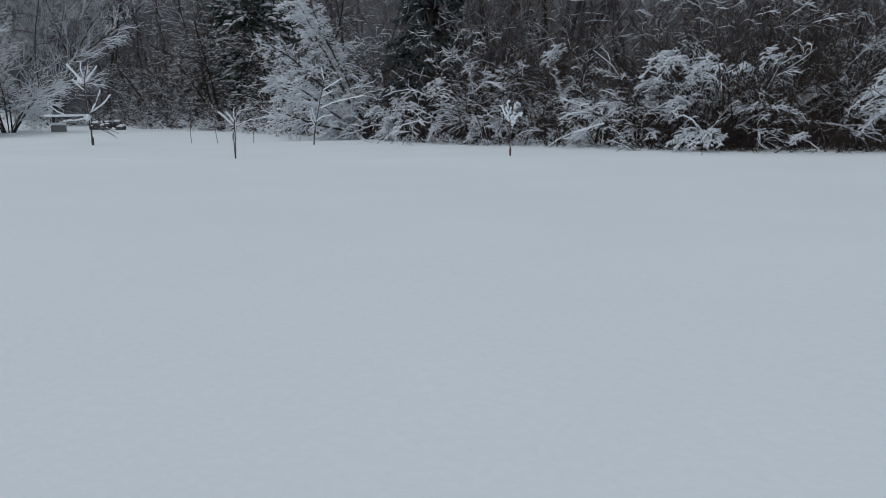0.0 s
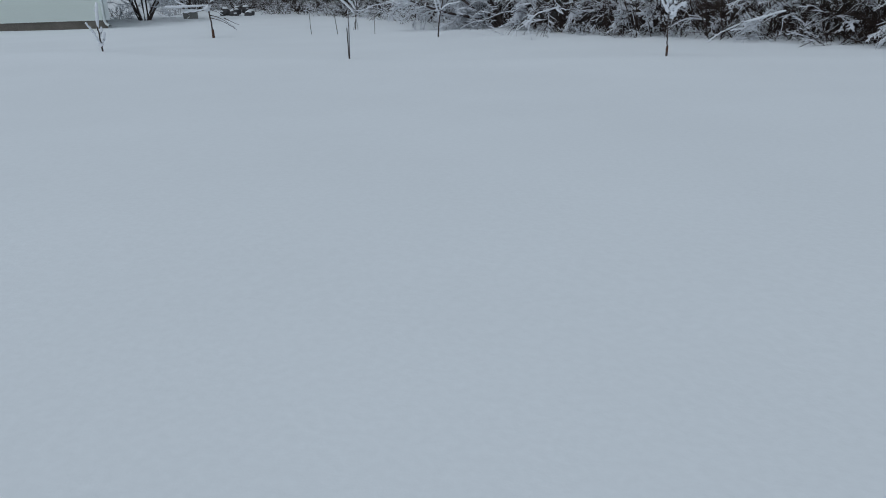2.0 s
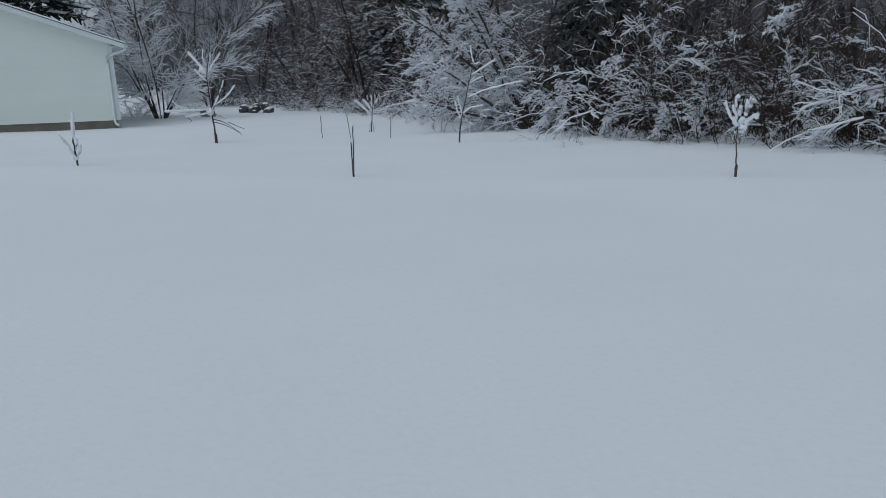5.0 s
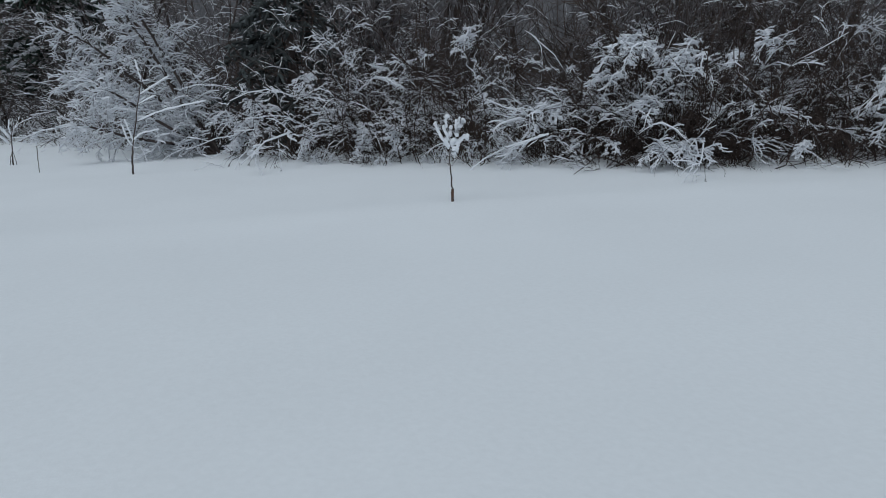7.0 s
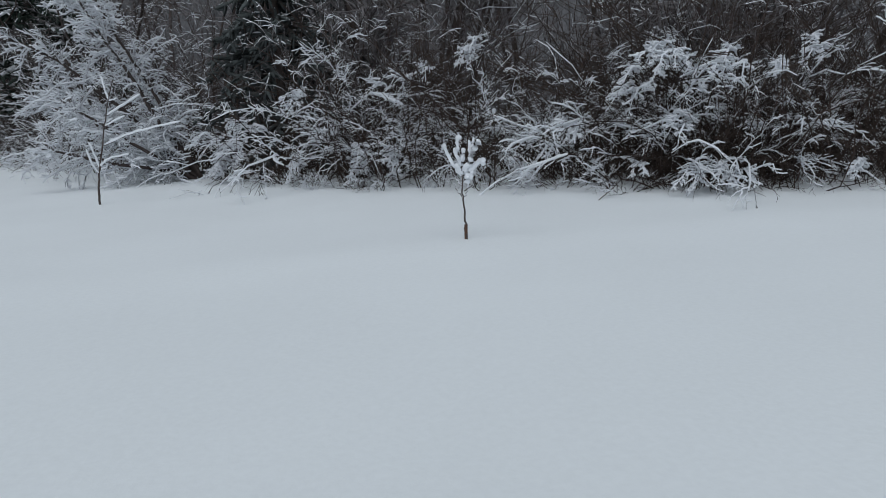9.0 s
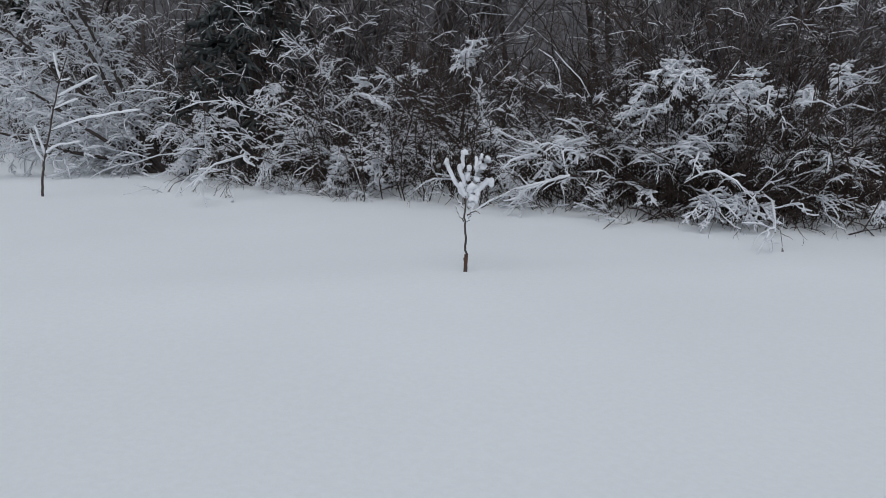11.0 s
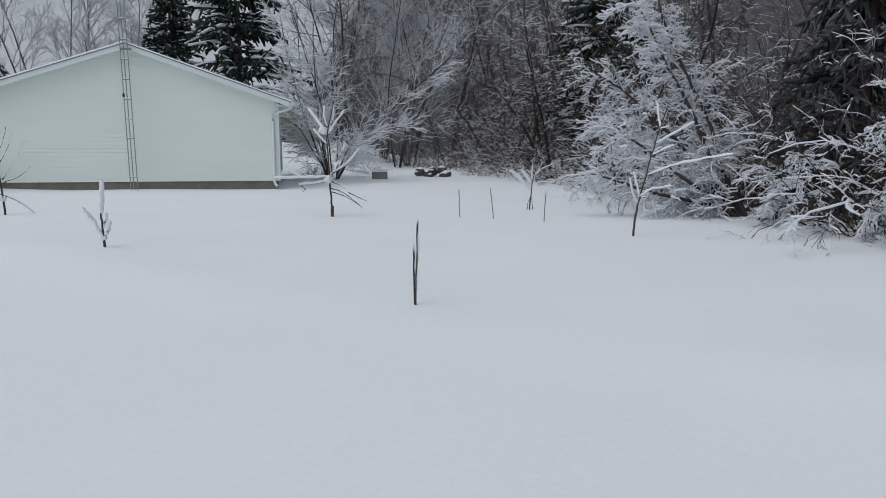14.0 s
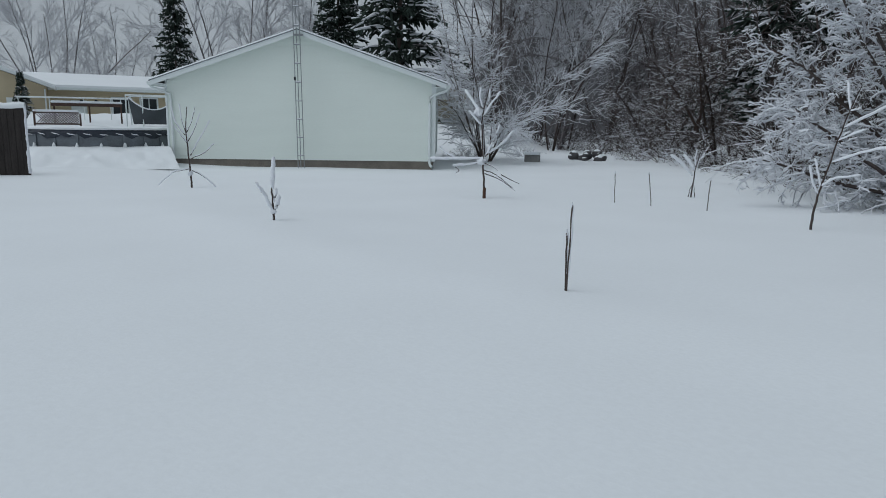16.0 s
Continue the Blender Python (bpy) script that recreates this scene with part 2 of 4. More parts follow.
def snow_field():
    def axis(lo, hi, step, far):
        mid = np.arange(lo, hi + 1e-6, step)
        grow_ = np.array([1, 2.5, 5, 9, 15, 25, 45, 90, 200, 600, far])
        return np.concatenate([lo - grow_[::-1], mid, hi + grow_])
    xs, ys = axis(-44, 16, 0.3, 2500), axis(-6, 42, 0.3, 2500)
    X, Y = np.meshgrid(xs, ys, indexing="ij")
    Z = ground_z(X, Y)
    n, m = X.shape
    i = np.arange(n * m).reshape(n, m)
    F = np.stack([i[:-1, :-1], i[1:, :-1], i[1:, 1:], i[:-1, 1:]], -1).reshape(-1, 4)
    me = mesh_of("ground", np.stack([X, Y, Z], -1).reshape(-1, 3).tolist(), F.tolist(), M_SNOW, True)
    tagged(new("ground", me), "smooth untouched white snow covering the yard", "snow", kind="structure")


snow_field()


# ---- garage ----
def lap_siding(width, z0, z1, lap, peak=None):
    """Overlapping boards on a wall in x and z; peak: height of a gable."""
    v, f, z = [], [], z0
    top = peak or z1

    def half(h):
        return width / 2 if h <= z1 or not peak else max(0.01, width / 2 * (peak - h) / (peak - z1))
    while z < top - 0.02:
        e = min(z + lap, top)
        a, b, i = half(z), half(e), len(v)
        v += [(-a, -0.014, z), (a, -0.014, z), (b, 0, e), (-b, 0, e), (-a, 0.0, z), (a, 0.0, z)]
        f += [(i, i + 1, i + 2, i + 3), (i + 4, i + 5, i + 1, i)]
        z = e
    return v, f


W, D, Z0, ZE, ZP = 8.8, 9.0, 0.18, 2.79, 4.30


def garage():
    g = thing("garage", (-18.67, 23.07, 0), 40, "white vinyl-sided garage with a snow-covered gable roof", "garage")
    wall = part("gable_wall", mesh_of("gable_wall", *prism([(-W / 2 + 0.02, Z0 + 0.01), (W / 2 - 0.02, Z0 + 0.01), (W / 2 - 0.02, ZE), (0, ZP - 0.03), (-W / 2 + 0.02, ZE)], 0.004, 0.05), M_TRIM), g, "white horizontal lap siding")
    v, f = lap_siding(W, Z0, ZE, 0.115, ZP)
    for i in range(0, len(v), 6):
        part("siding_board", mesh_of("siding_board", v[i:i + 6], [(0, 1, 2, 3), (4, 5, 1, 0)], M_SIDING), wall)
    back = part("back_wall", mesh_of("back_wall", *lap_siding(W, Z0, ZE, 0.115, ZP), M_SIDING), g)
    back.matrix_basis = pose(0, D, 0, 0, 0, 180)
    for s in (-1, 1):
        w = part("side_wall", mesh_of("side_wall", *lap_siding(D, Z0, ZE, 0.115), M_SIDING), g)
        w.matrix_basis = pose(s * W / 2, D / 2, 0, 0, 0, 90 * s)
        for y in (-0.03, D - 0.06):
            part("corner_post", boxed(s * W / 2 - 0.07, s * W / 2 + 0.035 * s + 0.035, y, y + 0.09, Z0, ZE + 0.02, 0.006), g, "", M_TRIM)
    part("core", boxed(-W / 2 + 0.02, W / 2 - 0.02, 0.02, D - 0.02, Z0, ZE), g, "", M_TRIM)
    part("foundation", boxed(-W / 2 + 0.03, W / 2 - 0.03, 0.03, D - 0.03, -0.5, Z0), g, "bare grey-brown concrete foundation", M_CONCRETE)
    over, k = 0.42, (ZP - ZE) / (W / 2)
    ze = ZE - over * k
    X = W / 2 + over
    for s in (-1, 1):
        part("roof_deck", mesh_of("roof_deck", *prism([(0, ZP), (s * X, ze), (s * X, ze + 0.05), (0, ZP + 0.05)][::-s], -0.32, D + 0.32), M_TRIM), g)
        part("rake_board", mesh_of("rake_board", *prism([(0, ZP - 0.10), (s * X, ze - 0.10), (s * X, ze + 0.06), (0, ZP + 0.06)][::-s], -0.345, -0.322), M_TRIM), g, "white rake board")
        part("shingle_edge", mesh_of("shingle_edge", *prism([(0, ZP + 0.05), (s * (X + 0.03), ze + 0.045), (s * (X + 0.03), ze + 0.075), (0, ZP + 0.08)][::-s], -0.36, D + 0.36), M_POOL), g, "dark shingle edge")
        # snow lying on the roof, uneven at its rim
        v, f, n, m = [], [], 40, 30
        rng = np.random.default_rng(5 + s)
        for i in range(n + 1):
            for j in range(m + 1):
                x, y = i / n * (X + 0.04), -0.36 + j / m * (D + 0.72)
                rim = min(1, 4 * min(j, m - j) / m + 0.35, 6 * (n - i) / n + 0.35)
                h = 0.085 * rim * rng.uniform(0.75, 1.2) + 0.02
                v.append((s * x, y, ZP + 0.078 - x * k + h))
        for i in range(n):
            for j in range(m):
                a = i * (m + 1) + j
                q = (a, a + m + 1, a + m + 2, a + 1)
                f.append(q if s > 0 else q[::-1])
        base = len(v)
        for i in range(n + 1):
            x = i / n * (X + 0.04)
            v.append((s * x, -0.358, ZP + 0.076 - x * k))
        for i in range(n):
            q = (base + i, base + i + 1, (i + 1) * (m + 1), i * (m + 1))
            f.append(q if s > 0 else q[::-1])
        part("roof_snow", mesh_of("roof_snow", v, f, M_SNOW, True), g, "thick white snow layer")
        part("soffit", boxed(min(s * W / 2, s * X), max(s * W / 2, s * X), -0.3, D + 0.3, ze - 0.06, ze - 0.03), g, "", M_TRIM)
        part("gutter", mesh_of("gutter", *prism([(s * (X + 0.0), ze + 0.02), (s * (X + 0.12), ze + 0.03), (s * (X + 0.11), ze - 0.07), (s * (X + 0.03), ze - 0.10)][::-s], -0.3, D + 0.3), M_TRIM), g, "white rain gutter")
        # downspout: out of the gutter, back to the corner, down, and out at the foot
        xw = W / 2 - 0.16
        pts = [(X + 0.06, -0.2, ze - 0.08), (X - 0.02, -0.16, ze - 0.16), (xw + 0.25, -0.10, ze - 0.26), (xw + 0.05, -0.07, ze - 0.36), (xw + 0.03, -0.07, ze - 0.6), (xw + 0.03, -0.07, 0.3), (xw + 0.03, -0.08, 0.14), (xw + 0.06, -0.16, 0.06), (xw + 0.14, -0.42, 0.0)]
        P = np.array([[(s * a, b, c) for a, b, c in pts]], float)
        part("downspout", tube_mesh("downspout", [(P, np.full((1, len(pts)), 0.045), 8)], M_TRIM), g, "white metal downspout")
    return g


garage()


def antenna_tower():
    t = thing("antenna_tower", (-18.67, 23.07, 0), 40, "grey steel lattice antenna tower against the garage gable", "tower")
    H, w, lean = 8.5, 0.2, -0.012
    foot = [(0.08 - w / 2, -0.55), (0.08 + w / 2, -0.55), (0.08 - w * 0.2, -0.40)]
    for x, y in foot:
        part("leg", tube_mesh("leg", [(np.array([[(x, y, -0.3), (x + lean * 4, y, 4), (x + lean * H, y, H)]]), np.full((1, 3), 0.015), 7)], M_STEEL), t)
    z, i = 0.35, 0
    while z < H:
        o = lean * z
        for a, b in ((0, 1), (1, 2), (2, 0)):
            P = np.array([[(foot[a][0] + o, foot[a][1], z), (foot[b][0] + o, foot[b][1], z)]])
            part("rung", tube_mesh("rung", [(P, np.full((1, 2), 0.011), 5)], M_STEEL), t)
        P = np.array([[(foot[0][0] + o, -0.55, z + 0.015), (0.08 + o, -0.55, z + 0.02), (foot[1][0] + o, -0.55, z + 0.015)]])
        part("rung_snow", tube_mesh("rung_snow", [(P, np.array([[0.008, 0.016, 0.008]]), 6)], M_SNOWTWIG), t)
        z += 0.585
    part("bracket", boxed(-0.1, 0.2, -0.4, -0.33, ZP - 0.15, ZP - 0.09, 0.005), t, "", M_STEEL)
    part("cable_box", boxed(-0.09, -0.03, -0.58, -0.52, 2.75, 2.86, 0.01), t, "small black cable box", M_GLASS)


antenna_tower()


# ---- saplings and stakes ----
def flat_plant(name, at, turn, unit, origin, trunk, branches, label, category="sapling", guard=0, bark=M_BARK, r0=0.014, snow=0.03, blobs=(), seed=1, lean=0.014):
    """A young tree drawn as polylines in its own upright plane, given depth by chance."""
    rng = np.random.default_rng(seed)
    t = thing(name, (at[0], at[1], gz(*at)), turn, label, category)

    def line(pts, depth):
        P = np.array([((x - origin[0] - (origin[1] - y) * lean) * unit, 0, (origin[1] - y) * unit) for x, y in pts], float)
        k = np.linspace(0, 1, len(P))
        P[:, 1] += depth * k
        n = 4 * (len(P) - 1) + 1
        q = np.linspace(0, len(P) - 1, n)
        Q = np.stack([np.interp(q, np.arange(len(P)), P[:, c]) for c in range(3)], -1)
        for _ in range(2):
            Q[1:-1] = (Q[:-2] + 2 * Q[1:-1] + Q[2:]) / 4
        Q[1:-1] += rng.normal(0, 0.004, Q[1:-1].shape)
        return Q[None]
    P = line(trunk, 0)
    P[:, 0, 2] -= 0.25
    part("trunk", tube_mesh("trunk", [(P, taper(P, r0, r0 * 0.35), 7)], bark), t)
    Q, R = snow_on(rng, P[:, 5:], r0 * 0.7, 1, 0.3)
    Q[..., 0] += r0 * 0.8
    part("snow_crust", tube_mesh("snow_crust", [(Q, R, 6)], M_SNOWTWIG), t, "clinging white snow")
    for pts, load in branches:
        P = line(pts, rng.normal(0, 0.22) * unit * np.hypot(pts[-1][0] - pts[0][0], pts[-1][1] - pts[0][1]))
        br = part("branch", tube_mesh("branch", [(P, taper(P, r0 * 0.55, r0 * 0.3), 6)], bark), t)
        if load:
            R = np.full(P.shape[:2], snow * load) * rng.uniform(0.8, 1.2, P.shape[:2])
            R[:, 0] *= 0.4
            Q = P.copy()
            Q[..., 2] += R * 0.7
            d = Q[:, -1] - Q[:, -2]
            Q = np.concatenate([Q, (Q[:, -1] + d * 0.4)[:, None]], 1)
            R = np.concatenate([R, R[:, -1:] * 0.35], 1)
            part("snow_load", tube_mesh("snow_load", [(Q, R, 8)], M_SNOWTWIG), br, "thick white snow")
    for x, y, r in blobs:
        bm = bmesh.new()
        bmesh.ops.create_icosphere(bm, subdivisions=3, radius=r * unit, matrix=Matrix.Translation(((x - origin[0] - (origin[1] - y) * lean) * unit, 0.018 if r < 30 else 0.0, (origin[1] - y) * unit)))
        for v in bm.verts:
            v.co += v.normal * noise.noise(v.co * 34 + Vector((x, y, 0))) * r * unit * 0.9
        for fc in bm.faces:
            fc.smooth = True
        part("snow_clump", bm, t, "white snow clump", M_SNOWTWIG)
    if guard:
        P = np.array([[(0, 0, -0.2), (0, 0, guard * 0.5), (0.002, 0, guard)]])
        part("tree_guard", tube_mesh("tree_guard", [(P, np.full((1, 3), r0 * 1.55), 10)], M_GUARD), t, "brown plastic tree guard")
    return t


flat_plant("sapling", (2.013, 13.071), -20.3, 0.00157, (290, 730),
           [(290, 730), (291, 640), (290, 550), (290, 470), (293, 380), (292, 290), (280, 250), (275, 120)],
           [([(282, 470), (255, 430), (238, 390)], 0.2), ([(290, 480), (318, 440), (328, 395)], 0.3), ([(290, 410), (262, 380), (250, 355)], 0.3),
            ([(290, 350), (245, 290), (215, 230), (193, 165)], 0.8), ([(300, 320), (340, 280), (365, 220), (405, 145)], 1.2), ([(335, 325), (380, 290), (430, 262)], 1.3),
            ([(288, 290), (272, 240), (262, 185)], 0.8), ([(345, 270), (350, 200), (345, 145)], 0.7), ([(300, 435), (345, 408), (368, 428)], 0.15), ([(288, 270), (305, 230), (312, 190)], 0.9), ([(292, 340), (275, 310), (260, 280)], 1.0), ([(278, 200), (277, 160), (276, 125)], 0.7), ([(350, 215), (368, 160), (378, 130)], 0.7)],
           "young sapling with heavy snow clumps and brown guard in the snow", guard=0.14, r0=0.0105, snow=0.021,
           blobs=[(288, 112, 18), (193, 170, 12), (408, 150, 12), (425, 268, 15), (332, 345, 24), (352, 312, 18), (322, 378, 15), (302, 245, 13), (268, 300, 14), (345, 285, 15), (316, 320, 17)], seed=3, lean=0.044)
flat_plant("sapling", (-2.313, 18.862), 10.9, 0.00357, (560, 640),
           [(560, 640), (565, 560), (575, 500), (600, 400), (625, 290), (650, 190), (685, 95)],
           [([(575, 505), (552, 460), (540, 398)], 0.9), ([(580, 490), (572, 430), (555, 372)], 0.9), ([(580, 475), (620, 440), (700, 425)], 1.0), ([(610, 380), (700, 340), (800, 312), (910, 290)], 1.0),
            ([(622, 300), (670, 275), (708, 258)], 0.9), ([(640, 250), (710, 208), (782, 165)], 1.0), ([(655, 185), (645, 130), (640, 85)], 0.9), ([(630, 300), (635, 280), (660, 265)], 0.8), ([(655, 190), (675, 182), (688, 178)], 0.8)],
           "tall slim sapling with thick snow lying on each branch", r0=0.018, snow=0.0185, seed=4)
flat_plant("sapling", (-8.0, 18.93), 36.1, 0.00437, (397, 683),
           [(397, 683), (395, 600), (390, 500), (388, 400), (385, 340), (400, 270), (420, 185)],
           [([(388, 335), (350, 275), (315, 225)], 1.1), ([(385, 370), (350, 335), (330, 310)], 0.8), ([(390, 330), (430, 270), (460, 230)], 0.8), ([(400, 500), (440, 430), (460, 370)], 0.7), ([(405, 495), (470, 450), (518, 395)], 0.8),
            ([(390, 510), (280, 515), (170, 515)], 1.0), ([(280, 515), (230, 490), (205, 465)], 0.7), ([(380, 530), (310, 540), (262, 545)], 0.9), ([(270, 548), (290, 562), (272, 575)], 0.3), ([(395, 530), (430, 540), (455, 558)], 0.3),
            ([(398, 575), (470, 600), (530, 645)], 0.25), ([(470, 578), (510, 600), (550, 617)], 0.25), ([(395, 560), (440, 572), (480, 600), (520, 632)], 0.25), ([(390, 300), (375, 250), (380, 215)], 0.7), ([(392, 320), (415, 265), (418, 220)], 0.6)],
           "small tree with snow-laden branches and a trunk guard", guard=0.2, r0=0.021, snow=0.027, blobs=[(385, 522, 18), (372, 312, 18)], seed=5)
flat_plant("sapling", (-13.66, 16.12), 59.8, 0.00614, (720, 690),
           [(720, 690), (717, 600), (712, 500), (720, 415)],
           [([(710, 510), (680, 470), (672, 420)], 0.25), ([(712, 500), (700, 450), (697, 410)], 0.25), ([(715, 500), (735, 460), (745, 420)], 0.25), ([(722, 580), (750, 530), (790, 465)], 0.25), ([(725, 590), (770, 570), (800, 540)], 0.2),
            ([(715, 625), (660, 635), (615, 678)], 0.35), ([(725, 630), (760, 650), (800, 693)], 0.3), ([(716, 540), (690, 500), (668, 470)], 0.25), ([(718, 530), (740, 490), (760, 440)], 0.25)],
           "bare thin sapling with upright forks and drooping lower twigs", r0=0.021, snow=0.05, blobs=[(718, 640, 8)], seed=6)
flat_plant("sapling", (-7.65, 13.81), 53.6, 0.0076, (143, 427),
           [(143, 427), (141, 400), (139, 370), (141, 340), (142, 324)],
           [([(140, 375), (141, 345), (142, 322)], 1.1), ([(141, 414), (131, 392), (122, 374)], 0.8), ([(128, 385), (120, 374), (113, 363)], 0.6), ([(142, 415), (149, 402), (151, 386)], 0.9), ([(140, 400), (145, 388), (147, 374)], 0.6)],
           "small snow-capped shrub stem in the snow", r0=0.016, snow=0.026, blobs=[(142, 412, 5), (141, 336, 4)], seed=7, lean=-0.03)
flat_plant("sapling", (-5.22, 22.22), 19.7, 0.00513, (100, 515),
           [(100, 515), (104, 455), (110, 400), (128, 330)],
           [([(100, 430), (60, 385), (20, 355)], 1.0), ([(105, 410), (85, 375), (65, 352)], 1.0), ([(112, 395), (105, 360), (112, 330)], 0.4), ([(112, 400), (130, 360), (150, 320)], 0.3), ([(88, 515), (96, 480), (104, 455)], 0.1), ([(112, 515), (110, 480), (105, 455)], 0.1), ([(120, 370), (150, 345), (190, 325)], 0.3)],
           "small staked tree with two snowy arms", r0=0.016, snow=0.034, seed=8)


def stake(at, height, lean, r=0.009, label="thin wooden garden stake standing in the snow", twin=False):
    t = thing("garden_stake", (at[0], at[1], gz(*at)), 30, label, "stake", "garden stakes")
    rng = np.random.default_rng(int(abs(at[0]) * 100))
    rods = [((0, 0), height, lean)] + ([((-0.006, 0.012), height * 0.68, lean - 0.05)] if twin else [])
    for (x, y), h, s in rods:
        P = np.array([[(x + s * h * k + rng.normal(0, 0.003), y, -0.2 * (k == 0) + h * k) for k in np.linspace(0, 1, 7)]])
        part("rod", tube_mesh("rod", [(P, np.full((1, 7), r), 6)], M_BARK if twin else M_STAKE), t)
        Q = P[:, -2:].copy()
        Q[0, 0, 2] = h - 0.02
        Q[0, 1, 2] = h + 0.03
        part("snow_cap", tube_mesh("snow_cap", [(Q, np.array([[r * 1.3, r * 0.8]]), 6)], M_SNOWTWIG), t, "tiny snow cap")
        if twin:
            Q = P[:, 1:].copy()
            Q[..., 0] += r * 1.2
            part("snow_crust", tube_mesh("snow_crust", [(Q, r * rng.uniform(0.3, 1.3, Q.shape[:2]), 6)], M_SNOWTWIG), t, "clinging white snow")


stake((-2.94, 13.243), 0.71, 0.028, 0.008, "pair of dark thin garden stakes crusted with snow", True)
stake((-5.83, 20.03), 0.55, -0.03)
stake((-5.105, 19.995), 0.57, -0.13)
stake((-4.12, 19.96), 0.52, 0.05)


# ---- woody plants ----
def woody(name, label, category, rng, P0, levels, bark, r0, snow_r, snow_keep, snow_from=1, sides=3, group="", freq=2.6, fan=0.0, trunk_bark=None):
    """A thing grown from stem paths P0; levels: (count, t0, t1, spread, lift, length, points, wobble, droop)."""
    t = thing(name, label=label, category=category, group=group)
    twigs, snow, P, r = [], [], P0, r0 * 0.45
    if snow_from <= 0:
        snow.append(snow_on(rng, P0[:, P0.shape[1] // 2:], snow_r * 1.25, snow_keep, freq=freq) + (4,))
    for n, (count, t0, t1, spread, lift, length, K, wob, droop) in enumerate(levels):
        P = kids(rng, P, count, t0, t1, spread, lift, length, K, wob, droop, fan)
        bare, last = np.ones(len(P), bool), n + 1 == len(levels)
        if n + 1 >= snow_from:
            c = clump(P.mean(1), freq) * 2 if freq else 1.0
            pick = rng.random(len(P)) < snow_keep * c
            snow.append(snow_on(rng, P, snow_r, freq=freq, pick=pick) + (3 if last else 4,))
            if last:
                bare = ~pick | (rng.random(len(P)) < 0.2)  # thin shoots wholly wrapped in snow need no bark
        twigs.append((P[bare], taper(P[bare], r, r * 0.4), sides))
        r = max(r * 0.55, 0.0035)
    part("trunk", tube_mesh("trunk", [(P0, taper(P0, r0, r0 * 0.35), 4)], trunk_bark or bark), t)
    tagged(part("twig_tangle", tube_mesh("twig_tangle", twigs, bark), t), kind="stuff")
    if snow:
        tagged(part("snow", tube_mesh("snow", snow, M_SNOWTWIG), t, "white snow on the twigs"), kind="stuff")
    return t


def stems(rng, n, radius, out, length, K, wob, droop):
    a = rng.uniform(0, 2 * np.pi, n)
    q = radius * np.sqrt(rng.random(n))
    p = np.stack([q * np.cos(a), q * np.sin(a), np.full(n, -0.15)], 1)
    d = np.stack([np.cos(a) * out, np.sin(a) * out, np.ones(n)], 1) + rng.normal(0, 0.15, (n, 3))
    return grow(rng, p, d, length * rng.uniform(0.6, 1.15, n), K, wob, droop)


def place(t, x, y, turn, s=1.0, sz=None):
    return copy_thing(t, pose(x, y, gz(x, y), 0, 0, turn) @ Matrix.Diagonal((s, s, sz or s, 1)))


def first(t, x, y, turn, s=1.0):
    t.matrix_basis = pose(x, y, gz(x, y), 0, 0, turn) @ Matrix.Diagonal((s, s, s, 1))


LINE = [(15, 13.9), (9.6, 14.1), (7.9, 14.4), (7.0, 14.5), (6.2, 14.7), (5.7, 15.1), (5.3, 15.8), (4.8, 16.5), (4.2, 17.3), (2.8, 18.5), (1.8, 18.9), (0.6, 19.9), (-0.7, 21.2), (-2.2, 24.1), (-5.0, 27.2), (-7.8, 31.0), (-11, 34.8), (-14, 37), (-17, 41), (-21, 45), (-26, 48)]
TOTAL = sum(math.dist(a, b) for a, b in zip(LINE, LINE[1:]))


def along(s):
    """A point on the edge of the thicket at s metres, and the way into the thicket."""
    for (ax, ay), (bx, by) in zip(LINE, LINE[1:]):
        L = math.hypot(bx - ax, by - ay)
        if s <= L:
            ux, uy = (bx - ax) / L, (by - ay) / L
            return ax + ux * s, ay + uy * s, uy, -ux
        s -= L
    return LINE[-1] + (0.8, 0.6)


rng = np.random.default_rng(11)
low = [woody("shrub", "low sprawling shrub with thick snow on its twigs", "shrub", rng, stems(rng, 16, 0.3, 1.1, 1.05, 6, 0.2, 0.10),
             [(7, 0.2, 1, 0.5, 0.15, 0.4, 5, 0.26, 0.10), (4, 0.25, 1, 0.5, 0.2, 0.15, 3, 0.3, 0.06)], M_BROWN, 0.009, 0.0125, 0.9, 0, fan=0.45) for _ in range(2)]
arch = [woody("shrub", "dense leafless shrub with snow-laden arching twigs", "shrub", rng, stems(rng, 15, 0.45, 0.6, 2.9, 10, 0.18, 0.19),
              [(8, 0.25, 1, 0.5, 0.1, 0.8, 8, 0.22, 0.17), (6, 0.1, 1, 0.5, 0.12, 0.22, 4, 0.28, 0.12)], M_ARCH, 0.009, 0.0105, 0.78, 0, fan=0.4, freq=2.2, trunk_bark=M_BROWN) for _ in range(3)]
tall = [woody("shrub", "tall leafless shrub with a frosted tangled crown", "shrub", rng, stems(rng, 11, 0.45, 0.42, 4.6, 9, 0.16, 0.09),
              [(10, 0.15, 1, 0.5, 0.1, 1.2, 7, 0.22, 0.14), (5, 0.15, 1, 0.5, 0.1, 0.32, 4, 0.28, 0.10)], M_RIME, 0.014, 0.0105, 0.85, 1, fan=0.3, freq=1.6, trunk_bark=M_BARK) for _ in range(2)]
